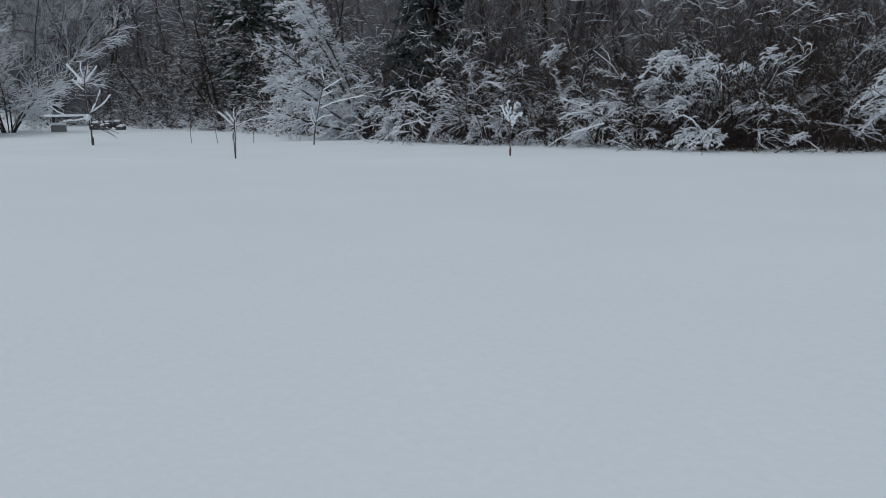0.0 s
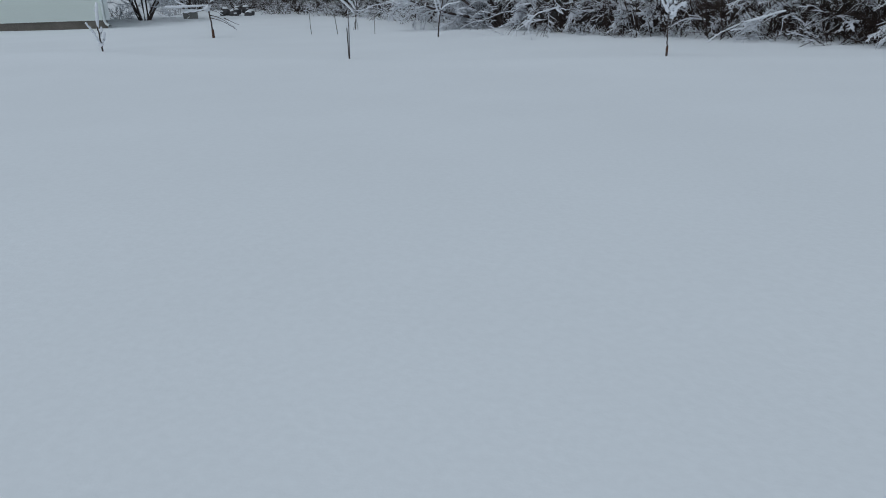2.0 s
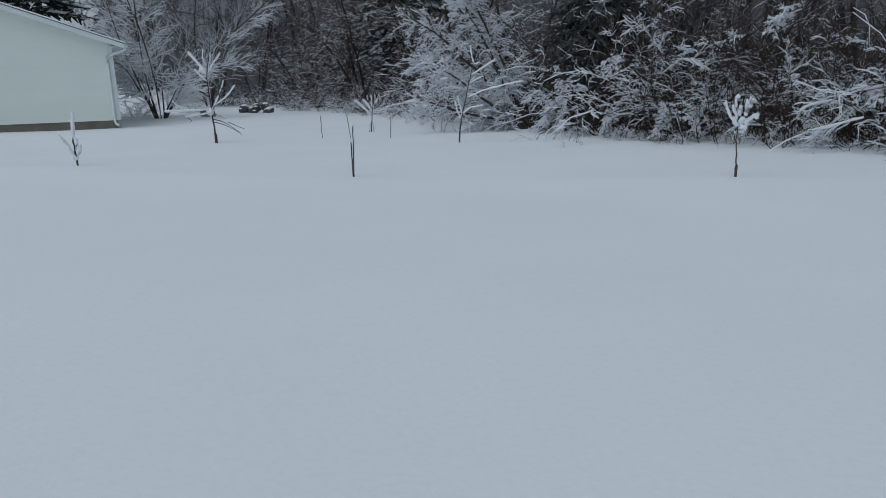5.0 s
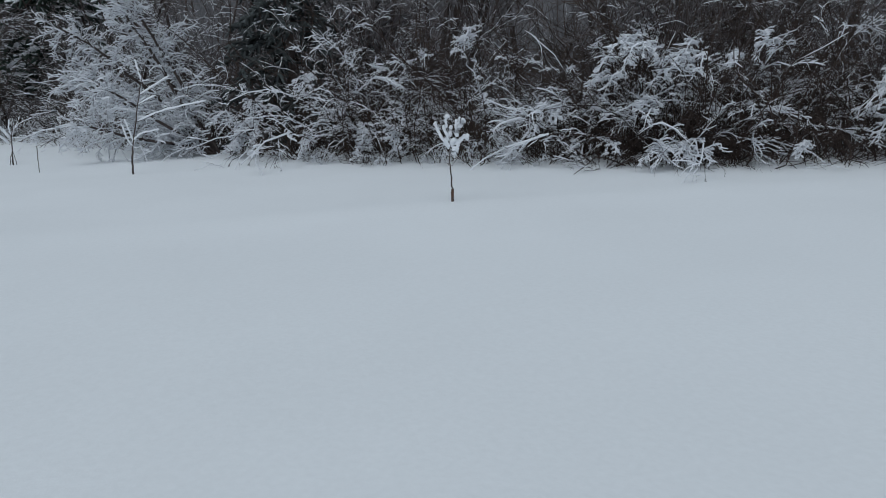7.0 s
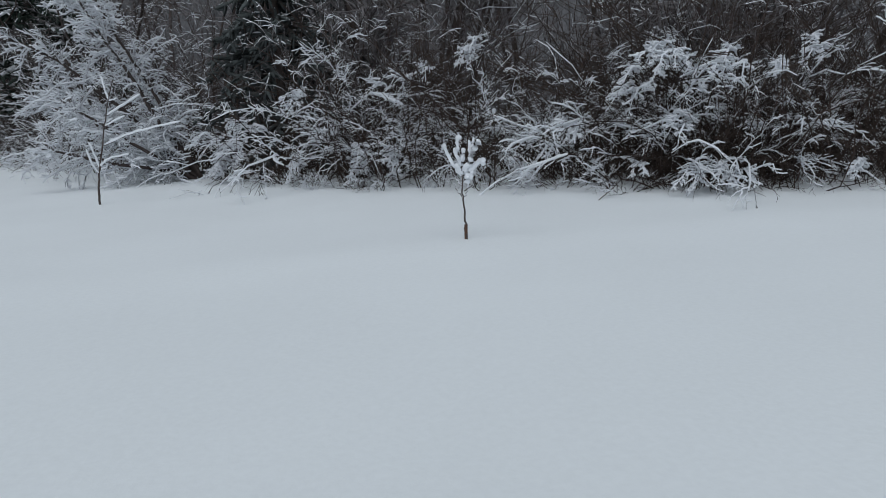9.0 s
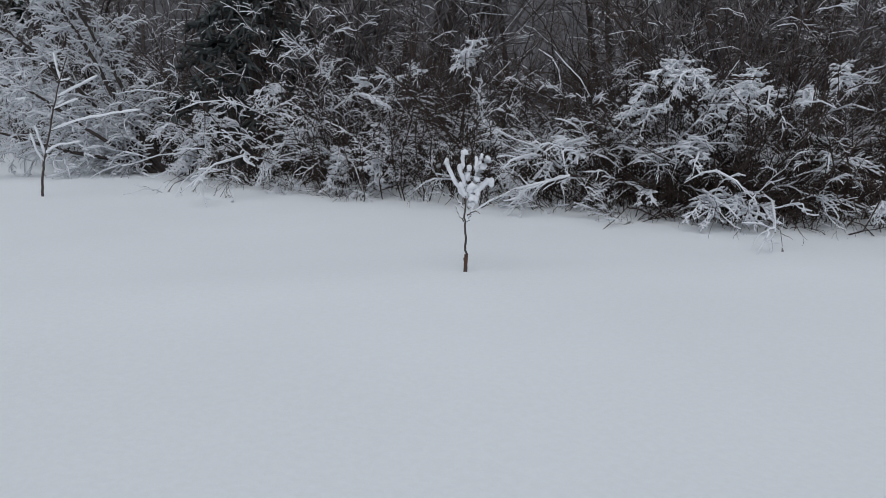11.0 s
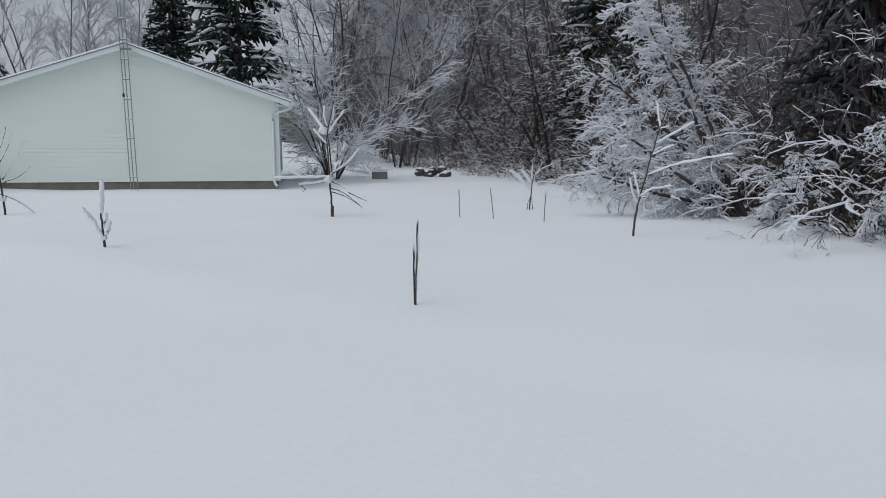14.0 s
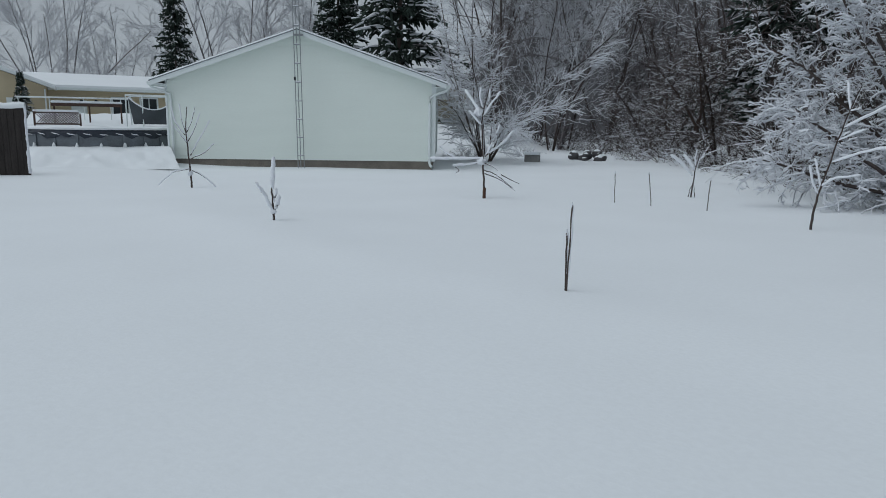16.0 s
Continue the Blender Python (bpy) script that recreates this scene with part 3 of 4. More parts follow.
distant = [woody("shrub", "grey-brown frosted brush at the edge of the wood", "shrub", rng, stems(rng, 11, 0.5, 0.6, 4.2, 8, 0.12, 0.12),
                 [(8, 0.15, 1, 0.5, 0.1, 1.4, 6, 0.16, 0.12), (5, 0.15, 1, 0.5, 0.1, 0.5, 3, 0.24, 0.10)], M_ARCH, 0.022, 0.0125, 0.3, 1, fan=0.3, freq=1.3, trunk_bark=M_BROWN) for _ in range(3)]
dark = [woody("shrub", "dark bare brush inside the thicket", "shrub", rng, stems(rng, 18, 0.6, 0.45, 1.8, 7, 0.3, 0.08),
              [(13, 0.1, 1, 0.65, 0.05, 0.6, 4, 0.35, 0.10)], M_BROWN, 0.0065, 0.007, 0.0, 9) for _ in range(2)]
# drooping, frost-topped trees that lean out of the wood's far edge
edge_tree = [woody("tree", "dark leaning tree with frosted drooping branches", "tree", rng, stems(rng, 3, 0.3, 0.45, 7.5, 11, 0.08, 0.02),
                   [(17, 0.12, 1, 0.6, 0.15, 2.4, 8, 0.13, 0.10), (11, 0.15, 1, 0.5, 0.05, 0.75, 5, 0.18, 0.10), (2, 0.2, 1, 0.5, 0.1, 0.3, 3, 0.25, 0.08)], M_ARCH, 0.075, 0.0145, 0.5, 1, freq=0.0, trunk_bark=M_BROWN) for _ in range(2)]
used = set()


def put(t, x, y, turn, s=1.0, sz=None):
    if t.name in used:
        return place(t, x, y, turn, s, sz)
    used.add(t.name)
    first(t, x, y, turn, s)
    return t


s = 0.6
while s < TOTAL:
    x, y, nx, ny = along(s)
    hollow = x < -0.3 and 20.8 < y < 23.4
    if s < 24:
        if not hollow:
            if x > 5.4:  # overhung: the snowy crowns hang out above dark bare brush
                rows = [(dark, 0.8, 1.1, 0.7, 0.9), (dark, 1.2, 1.7, 1.1, 1.3), (arch, 1.4, 1.9, 0.95, 1.2)] if x < 9.5 else [(dark, 0.9, 1.2, 0.8, 1.0), (dark, 1.5, 2.0, 1.3, 1.6)]
            else:
                rows = [(arch, 0.9, 1.3, 0.8, 1.05), (dark, 0.6, 1.5, 0.9, 1.2)]
                if rng.random() < 0.9:
                    rows.append((low, 0.0, 0.4, 0.6, 0.95))
            for row, lo, hi, a, b in rows:
                i = rng.uniform(lo, hi)
                put(row[rng.integers(len(row))], x + nx * i, y + ny * i, rng.uniform(0, 360), rng.uniform(a, b))
        i = rng.uniform(1.9, 2.7)
        if not hollow:
            put(tall[rng.integers(2)], x + nx * i, y + ny * i, rng.uniform(0, 360), rng.uniform(0.8, 1.1))
        for lo, hi, a, b in ((2.2, 3.3, 1.3, 1.9), (3.2, 4.4, 1.5, 1.9)):
            i = rng.uniform(lo, hi)
            put(dark[rng.integers(2)], x + nx * i, y + ny * i, rng.uniform(0, 360), rng.uniform(a, b))
        s += 1.1
    else:
        for lo, hi, k in ((0.6, 1.4, 0.6), (2.2, 3.6, 1.1)):
            i = rng.uniform(lo, hi)
            put(distant[rng.integers(3)], x + nx * i, y + ny * i, rng.uniform(0, 360), k * rng.uniform(0.85, 1.15))
        if rng.random() < 0.5:
            put(low[rng.integers(2)], x + nx * 0.3, y + ny * 0.3, rng.uniform(0, 360), rng.uniform(0.9, 1.3))
        s += 1.5
for s, i, k in ((27.5, 2.2, 0.8), (31.5, 2.6, 0.95), (35, 2.0, 0.9), (38.5, 2.8, 1.1), (42, 2.4, 1.0), (46, 3.0, 1.1)):
    x, y, nx, ny = along(min(s, TOTAL - 0.1))
    put(edge_tree[rng.integers(2)], x + nx * i, y + ny * i, rng.uniform(0, 360), k)


def plume_shrub(x, y, z, size, lean, stemsn=3, heavy=1.0):
    """A shrub whose stems arch over and hang their snow-laden ends at one place; lean: sideways fall, to the left below 0."""
    g = np.array([-x, 8.4 - y])
    g /= np.linalg.norm(g)
    right = np.array([-g[1], g[0]])
    out = g * 0.75 + right * lean
    P = []
    for k in range(stemsn):
        j = rng.normal(0, 0.22 * size, 3)
        tip = np.array([x + out[0] * 0.3 * size, y + out[1] * 0.3 * size, z - 0.35 * size]) + j
        tip[2] = max(tip[2], gz(x, y) + 0.12)
        top = np.array([x - out[0] * 0.35 * size, y - out[1] * 0.35 * size, z + 0.3 * size]) + j * 0.7
        root = np.array([x - g[0] * (0.9 + size * 0.4), y - g[1] * (0.9 + size * 0.4), gz(x, y) - 0.1]) + np.array([j[0], j[1], 0]) * 0.5
        u = np.linspace(0, 1, 12)[:, None]
        mid = np.array([root[0], root[1], top[2]])
        P.append((1 - u) ** 3 * root + 3 * u * (1 - u) ** 2 * mid + 3 * u ** 2 * (1 - u) * (top + [0, 0, 0.15 * size]) + u ** 3 * tip)
    P = np.array(P) + rng.normal(0, 0.012, (stemsn, 12, 3))
    t = woody("shrub", "arching shrub with a fan of snow-thick twigs hanging out", "shrub", rng, P,
              [(17, 0.45, 1, 0.55, 0.08, 0.42 * size, 6, 0.13, 0.12), (5, 0.2, 1, 0.45, 0.1, 0.13 * size, 4, 0.2, 0.08)], M_BROWN, 0.009, 0.0155 * heavy, 0.95, 0, fan=0.75, freq=0.0)
    return t


# the fans that stand out of the thicket: x, y, height, size, fall to the side, stems, load
for args in ((5.40, 16.05, 1.62, 0.7, -0.6, 3, 1.15), (5.67, 15.60, 1.95, 0.75, -0.6, 4, 1.2), (5.84, 15.30, 1.80, 0.65, 0.3, 3, 1.15), (4.87, 16.75, 0.95, 0.6, -0.2, 3, 1.2), (4.66, 17.05, 0.60, 0.5, -0.6, 2, 1.0),
             (6.97, 14.70, 1.70, 0.5, 0.05, 2, 1.2), (5.80, 15.35, 1.05, 0.6, -0.4, 2, 1.0), (5.55, 15.80, 0.43, 0.32, 0.0, 2, 1.1), (5.97, 15.00, 0.24, 0.55, -0.5, 4, 1.0), (6.30, 14.80, 0.24, 0.55, 0.6, 4, 1.0),
             (7.97, 14.40, 0.32, 0.4, -0.5, 2, 1.0), (3.99, 17.75, 1.27, 0.28, 0.2, 2, 1.1), (1.86, 19.00, 0.42, 0.65, -0.4, 5, 1.1), (2.46, 18.75, 0.50, 0.6, 0.3, 4, 1.1), (-0.5, 21.3, 0.30, 0.75, -0.8, 6, 0.85),
             (-0.45, 21.30, 0.65, 0.8, -0.7, 6, 0.85), (-0.05, 20.80, 0.75, 0.85, -0.5, 5, 0.85), (3.66, 18.05, 2.25, 0.75, -0.4, 4, 0.95), (2.69, 18.80, 1.90, 0.7, -0.5, 4, 0.9), (0.85, 20.00, 1.70, 0.75, -0.5, 4, 0.9),
             (6.35, 14.90, 1.80, 0.65, -0.2, 4, 1.0), (7.51, 14.69, 2.00, 0.6, 0.2, 3, 1.0), (0.92, 19.90, 0.42, 0.55, -0.4, 3, 1.0), (4.35, 17.45, 0.32, 0.5, 0.1, 3, 0.9), (9.49, 14.30, 1.05, 0.85, -0.7, 5, 1.15), (9.75, 14.35, 1.65, 0.6, -0.3, 3, 1.0)):
    plume_shrub(*args)


# trees in the wood behind
def forest_tree(rng, H, label, bark=M_RIME, keep=0.7, trunks=1, out=0.25, snow=0.012, top=3, r0=0.11, trunk=M_BARK, snow_from=2):
    P0 = stems(rng, trunks, 0.25, out, H, 11, 0.07, 0.0)
    return woody("tree", label, "tree", rng, P0, [(33 // trunks if trunks < 5 else 11, 0.1, 1, 0.6, 0.2, H * 0.30, 8, 0.16, 0.04), (8, 0.15, 1, 0.5, 0.1, H * 0.10, 4, 0.22, 0.06), (2, 0.2, 1, 0.5, 0.1, H * 0.05, 3, 0.28, 0.06)][:top],
                 bark, r0 / trunks ** 0.5, snow, keep, snow_from, freq=0.9, trunk_bark=trunk)


back_row = [forest_tree(rng, h, "bare woodland tree deeper in the wood", trunks=k, top=2, keep=0.5) for h, k in ((12.5, 2), (13.5, 3))]
forest = [forest_tree(rng, h, "bare woodland tree with frosted fine branches", trunks=k) for h, k in ((9.5, 1), (10.5, 3), (8.5, 3))]
s = 0.0
while s < TOTAL + 4:
    x, y, nx, ny = along(min(s, TOTAL - 0.1))
    for lo, hi, row in ((4.5, 6.5, forest), (7.5, 10, back_row), (10, 14, back_row)):
        i = rng.uniform(lo, hi)
        put(row[rng.integers(len(row))], x + nx * i, y + ny * i, rng.uniform(0, 360), rng.uniform(0.85, 1.2))
    s += 3.0

for x, y in ((-24, 42), (-26.5, 45), (-22, 44.5), (-29, 47.5), (-31, 51), (-27, 51), (-23.5, 49), (-34, 55), (-20, 48), (-38, 58)):
    put(back_row[rng.integers(2)], x, y, rng.uniform(0, 360), rng.uniform(0.9, 1.1))

# white-laden leaning tree at the edge
P0 = grow(rng, np.array([[0.0, 0, -0.2]] * 8), np.array([[-0.95, 0.0, 0.75], [-0.85, 0.4, 1.0], [-0.65, -0.3, 1.2], [-0.95, -0.4, 0.6], [-0.55, 0.3, 1.3], [-0.8, -0.1, 1.0], [-1.0, -0.5, 0.75], [-0.9, 0.2, 0.8]]), np.array([4.2, 4.8, 5.0, 3.4, 5.2, 5.0, 3.4, 4.0]), 11, 0.09, 0.02)
snow_tree = woody("tree", "leaning tree with every branch thick with white snow", "tree", rng, P0,
                  [(32, 0.2, 1, 0.58, 0.0, 1.25, 9, 0.2, 0.12), (17, 0.05, 1, 0.62, 0.05, 0.27, 4, 0.34, 0.10)], M_PALE, 0.05, 0.0205, 1.0, 0, fan=0.12, freq=0.0, trunk_bark=M_BARK)
first(snow_tree, -0.9, 22.9, 12, 1.0)

# bare multi-stemmed tree beside the garage, its outer twigs hanging low
P0 = np.concatenate([stems(rng, 6, 0.2, 0.24, 8.8, 12, 0.05, -0.008), stems(rng, 7, 0.2, 0.5, 3.9, 12, 0.06, 0.13)])
yard_tree = woody("tree", "bare multi-stemmed yard tree dusted with snow", "tree", rng, P0,
                  [(22, 0.18, 1, 0.45, 0.15, 1.7, 8, 0.1, 0.04), (10, 0.2, 1, 0.42, 0.1, 0.65, 4, 0.16, 0.06)], M_PALE, 0.038, 0.019, 0.95, 0, freq=0.0, trunk_bark=M_BARK)
first(yard_tree, -16.95, 31.1, 0)
for x, y, k in ((-19.0, 32.5, 1.3), (-20.5, 35, 1.5), (-18.2, 36, 1.3)):
    put(low[0], x, y, rng.uniform(0, 360), k)


# ---- conifers ----
def conifer(rng, H, R, label, droop=0.10, boughs=170, snowy=0.7, leaf=M_NEEDLE, load=1.0):
    t = thing("spruce", label=label, category="tree")
    P = np.array([[(0, 0, -0.3), (0, 0, H / 2), (0, 0, H)]])
    part("trunk", tube_mesh("trunk", [(P, np.array([[0.16, 0.1, 0.02]]), 7)], M_BARK), t)
    k = np.sort(rng.random(boughs)) ** 0.85
    a = rng.uniform(0, 2 * np.pi, boughs)
    p = np.stack([0 * a, 0 * a, H * (0.04 + 0.94 * k)], 1)
    B = grow(rng, p, np.stack([np.cos(a), np.sin(a), np.full(boughs, 0.05)], 1), R * (1.03 - k) * rng.uniform(0.7, 1.12, boughs) + 0.12, 5, 0.06, droop)
    tw = kids(rng, B, 15, 0.12, 1, 0.55, -0.4, R * 0.18, 3, 0.14, droop)
    tagged(part("foliage", tube_mesh("foliage", [(B, taper(B, 0.035, 0.03), 3), (tw, taper(tw, 0.07, 0.025), 3)], leaf), t, "dark green needles"), kind="stuff")
    Q1, R1 = snow_on(rng, B[:, 1:], 0.075 * load, snowy, 0.9)
    Q2, R2 = snow_on(rng, tw, 0.05 * load, snowy * (0.22 if load == 1 else 0.6), 0.9)
    tagged(part("snow", tube_mesh("snow", [(Q1, R1, 5), (Q2, R2, 4)], M_SNOWTWIG), t, "white snow on the boughs"), kind="stuff")
    return t


spruce = conifer(rng, 11.5, 3.0, "dark green spruce with snow on its boughs", 0.13, 270)
first(spruce, -39.2, 43.0, 0, 1.3)
place(spruce, -34.6, 44.6, 120, 1.35)
place(spruce, -50.9, 36.8, 70, 0.68, 0.88)
place(spruce, -8.4, 40.5, 250, 1.0)
place(spruce, -35.2, 20.4, 10, 0.2, 0.2)
cedar = conifer(rng, 7.5, 2.6, "drooping evergreen with snow-weighted grey-green boughs", 0.22, 170, 0.7, M_CEDAR, 0.42)
first(cedar, 0.9, 24.2, 0)

# far pale trees over the roofs
far_tree = woody("tree", "distant bare tree pale with frost", "tree", rng, stems(rng, 7, 0.4, 0.5, 9.0, 9, 0.06, -0.01),
                 [(12, 0.2, 1, 0.45, 0.2, 2.6, 6, 0.1, 0.0), (9, 0.2, 1, 0.42, 0.1, 1.15, 4, 0.15, 0.02), (4, 0.2, 1, 0.42, 0.1, 0.6, 3, 0.2, 0.02)], M_PALE, 0.05, 0.014, 0.0, 9, trunk_bark=M_RIME)
first(far_tree, -58.3, 30.9, 0, 1.5)
for x, y, k in ((-50.5, 42.8, 1.5), (-48, 45, 1.05), (-61, 36.5, 0.8), (-64, 24, 0.9), (-27, 50, 1.15), (-23, 47, 1.0)):
    place(far_tree, x, y, rng.uniform(0, 360), k)


def woods_bank():
    """Distant woodland that closes the view behind the trees."""
    v, f, n, m = [], [], 260, 12
    for i in range(n + 1):
        a = radians(-80 + 119 * i / n)
        x, y = -72 * math.sin(a), 8 + 72 * math.cos(a)
        h = (25 + 2.0 * noise.noise((i * 0.08, 0, 0)) + 1.2 * noise.noise((i * 0.3, 3, 0))) * min(1, (n - i) / 24 + 0.25)
        for j in range(m + 1):
            v.append((x, y, -2 + j / m * h))
    for i in range(n):
        for j in range(m):
            a = i * (m + 1) + j
            f.append((a, a + 1, a + m + 2, a + m + 1))
    tagged(new("backdrop", mesh_of("backdrop", v, f, M_WOODS)), "dark distant winter woodland", "woods", kind="structure")


woods_bank()


# ---- beyond the garage: fence, pool, deck, play net, house ----
VIEW = Matrix(((0.305, -0.729, 0, -0.32), (0.729, 0.305, 0, 8.4), (0, 0, 0.79, 0.70), (0, 0, 0, 1)))  # x across, y away


def yard(name, x, y, label, category, group="", z=0.0, turn=0.0):
    ob = thing(name, label=label, category=category, group=group)
    ob.matrix_basis = VIEW @ pose(x, y, z, 0, 0, turn)
    return ob


def fence():
    f = thing("fence", (-18.3, 14.52, 0.1), 53.3, "tall dark weathered plank privacy fence capped with snow", "fence")
    rng = np.random.default_rng(3)
    x, n = 0.0, 0
    while x > -4.2:
        w = rng.uniform(0.13, 0.15)
        bm = boxed(x - w + 0.002, x - 0.001, -0.012, 0.012, -0.2, 1.56 + rng.uniform(-0.02, 0.015), 0.006)
        part("plank", bm, f, "", M_FENCE)
        x -= w
    part("post", boxed(0.0, 0.1, -0.02, 0.08, -0.2, 1.55, 0.008), f, "snow-crusted end post", M_FENCE)
    for z in (0.35, 1.3):
        part("rail", boxed(-4.2, 0.0, 0.014, 0.06, z, z + 0.09, 0.005), f, "", M_FENCE)
    P = np.array([[(-4.2 + 4.32 * k, 0.01, 1.6 + 0.012 * math.sin(k * 40)) for k in np.linspace(0, 1, 30)]])
    part("snow_cap", tube_mesh("snow_cap", [(P, np.full((1, 30), 0.075) * rng.uniform(0.85, 1.15, (1, 30)), 8)], M_SNOW), f, "thick white snow cap")
    P = np.array([[(0.1 + rng.normal(0, 0.006), 0.0, 0.02 + 1.57 * k) for k in np.linspace(0, 1, 26)]])
    part("snow_crust", tube_mesh("snow_crust", [(P, 0.034 * rng.uniform(0.6, 1.3, (1, 26)), 7)], M_SNOWTWIG), f, "white crusted snow")


fence()


def pool():
    p = yard("swimming_pool", 0.6, 34.6, "round above-ground pool under a dark folded cover and snow", "pool")
    R, n, top = 3.3, 72, 0.50
    rng = np.random.default_rng(4)
    a = np.linspace(0, 2 * np.pi, n, endpoint=False)

    def ring(r, z):
        return [(r[i] * math.cos(a[i]), r[i] * math.sin(a[i]), z[i]) for i in range(n)]
    ones = np.ones(n)

    def shell(name, rings, material, label="", smooth=True):
        v = [q for g in rings for q in g]
        f = [(k * n + i, k * n + (i + 1) % n, (k + 1) * n + (i + 1) % n, (k + 1) * n + i) for k in range(len(rings) - 1) for i in range(n)]
        return part(name, mesh_of(name, v, f, material, smooth), p, label)
    shell("wall", [ring(ones * R, ones * -0.6), ring(ones * R, ones * top)], M_POOL, "grey corrugated pool wall")
    hang = 0.24 + rng.uniform(-0.10, 0.12, n)
    fold = R + 0.05 + rng.uniform(-0.015, 0.05, n)
    shell("cover", [ring(fold, top - hang), ring(R + 0.06 + rng.uniform(0, 0.05, n), top - hang * 0.45), ring(ones * (R + 0.05), ones * top), ring(ones * (R - 0.4), ones * (top + 0.01))], M_TARP, "dark blue folded tarpaulin cover", False)
    shell("snow_layer", [ring(ones * (R + 0.06), ones * (top + 0.01)), ring(R + 0.09 + rng.uniform(0, 0.02, n), top + 0.06 + rng.uniform(-0.02, 0.02, n)), ring(ones * R, top + 0.13 + rng.uniform(-0.015, 0.015, n)), ring(ones * R * 0.5, ones * (top + 0.12)), ring(ones * 0.01, ones * (top + 0.1))], M_SNOW, "smooth white snow layer")
    for i in range(0, n, 3):
        part("upright", boxed(-0.05, 0.05, -0.03, 0.03, -0.6, top - 0.02, 0.006, m=Matrix.Rotation(a[i], 4, "Z") @ Matrix.Translation((R + 0.02, 0, 0)) @ Matrix.Rotation(radians(90), 4, "Z")), p, "", M_POOL)
        if 40 < i < 70:
            v = Vector((math.cos(a[i]), math.sin(a[i]), 0)) * (R + 0.1)
            P = np.array([[(v.x, v.y, -0.4), (v.x, v.y, -0.2), (v.x, v.y, -0.1 + 0.06 * rng.random()), (v.x, v.y, 0.0)]])
            part("snow_lump", tube_mesh("snow_lump", [(P, np.array([[0.12, 0.08, 0.05, 0.01]]), 8)], M_SNOW), p, "white snow lump")
    for i in range(38, 71, 2):
        b, h = a[i] + 0.02, rng.uniform(0.02, 0.1)
        P = np.array([[((R + 0.13) * math.cos(b + d), (R + 0.13) * math.sin(b + d), top - z) for d, z in ((-0.03, 0.06 + h), (0, 0.1 + h), (0.035, 0.14 + h * 0.5), (0.06, 0.2))]])
        part("snow_streak", tube_mesh("snow_streak", [(P, np.array([[0.008, 0.022, 0.018, 0.006]]), 5)], M_SNOWTWIG), p, "snow caught in a fold")


pool()


def drift():
    rng = np.random.default_rng(9)
    v, f, n, m = [], [], 60, 14
    for i in range(n + 1):
        for j in range(m + 1):
            x, k = -3.4 + 6.6 * i / n, j / m
            h = k * k * (3 - 2 * k) * 0.74 + math.sin(math.pi * k) * (0.16 * noise.noise((x * 1.1, k * 4, 0)) + 0.10 * noise.noise((x * 2.7, k * 9, 4)) + 0.015 * rng.random())
            v.append((x, 27.6 + 4.0 * k, -0.9 + h))
    for i in range(n):
        for j in range(m):
            a = i * (m + 1) + j
            f.append((a, a + m + 1, a + m + 2, a + 1))
    d = new("snow_drift", mesh_of("snow_drift", v, f, M_SNOW, True))
    d.matrix_basis = VIEW
    tagged(d, "lumpy white snow drift in front of the pool", "snow drift")


drift()


def deck():
    d = yard("deck_railing", -2.1, 38.4, "brown lattice deck railing topped with snow", "railing", z=0.0)
    for x in (-0.55, 0.0, 1.95):
        part("post", boxed(x, x + 0.09, -0.045, 0.045, -0.3, 1.3 if x < 1 else 1.2, 0.008), d, "", M_DECK)
        part("post_snow", boxed(x - 0.02, x + 0.11, -0.06, 0.06, (1.3 if x < 1 else 1.2), (1.3 if x < 1 else 1.2) + 0.1, 0.03), d, "snow cap", M_SNOW)
    for k in range(16):
        for s in (-1, 1):
            x = 0.1 + k * 0.12
            P = np.array([[(x, 0.01 * s, 0.72 if s > 0 else 1.22), (min(1.93, x + 0.5), 0.01 * s, 1.22 - (x + 0.5 - min(1.93, x + 0.5)) if s > 0 else 0.72 + (x + 0.5 - min(1.93, x + 0.5)))]])
            part("lattice_strip", tube_mesh("lattice_strip", [(P, np.full((1, 2), 0.02), 4)], M_DECK), d)
    for z in (0.68, 1.22):
        part("rail", boxed(0.09, 1.95, -0.03, 0.03, z, z + 0.07, 0.006), d, "", M_DECK)
    part("rail_snow", boxed(0.09, 1.95, -0.06, 0.06, 1.292, 1.40, 0.035), d, "white snow on the rail", M_SNOW)
    b = yard("deck_beam", -0.1, 40.6, "long brown beam rail loaded with snow", "railing")
    part("beam", boxed(-1.3, 2.0, -0.04, 0.04, 1.62, 1.78, 0.008), b, "", M_DECK)
    part("beam_snow", boxed(-1.32, 2.02, -0.07, 0.07, 1.782, 1.90, 0.04), b, "white snow on the beam", M_SNOW)
    for x in (-1.2, 0.4, 1.9):
        part("post", boxed(x, x + 0.08, -0.04, 0.04, -0.3, 1.62, 0.006), b, "", M_DECK)
    w = yard("white_rail", -0.1, 42.0, "thin white metal pool deck rail", "railing")
    for z in (2.08,):
        part("rail", tube_mesh("rail", [(np.array([[(-2.9, 0, z), (0, 0, z + 0.02), (2.6, 0, z + 0.02)]]), np.full((1, 3), 0.04), 7)], M_TRIM), w)
    for x in (-2.8, -1.4, 0.2, 1.5, 2.5):
        part("post", tube_mesh("post", [(np.array([[(x, 0, -0.3), (x, 0, 2.08)]]), np.full((1, 2), 0.025), 6)], M_TRIM), w)


deck()


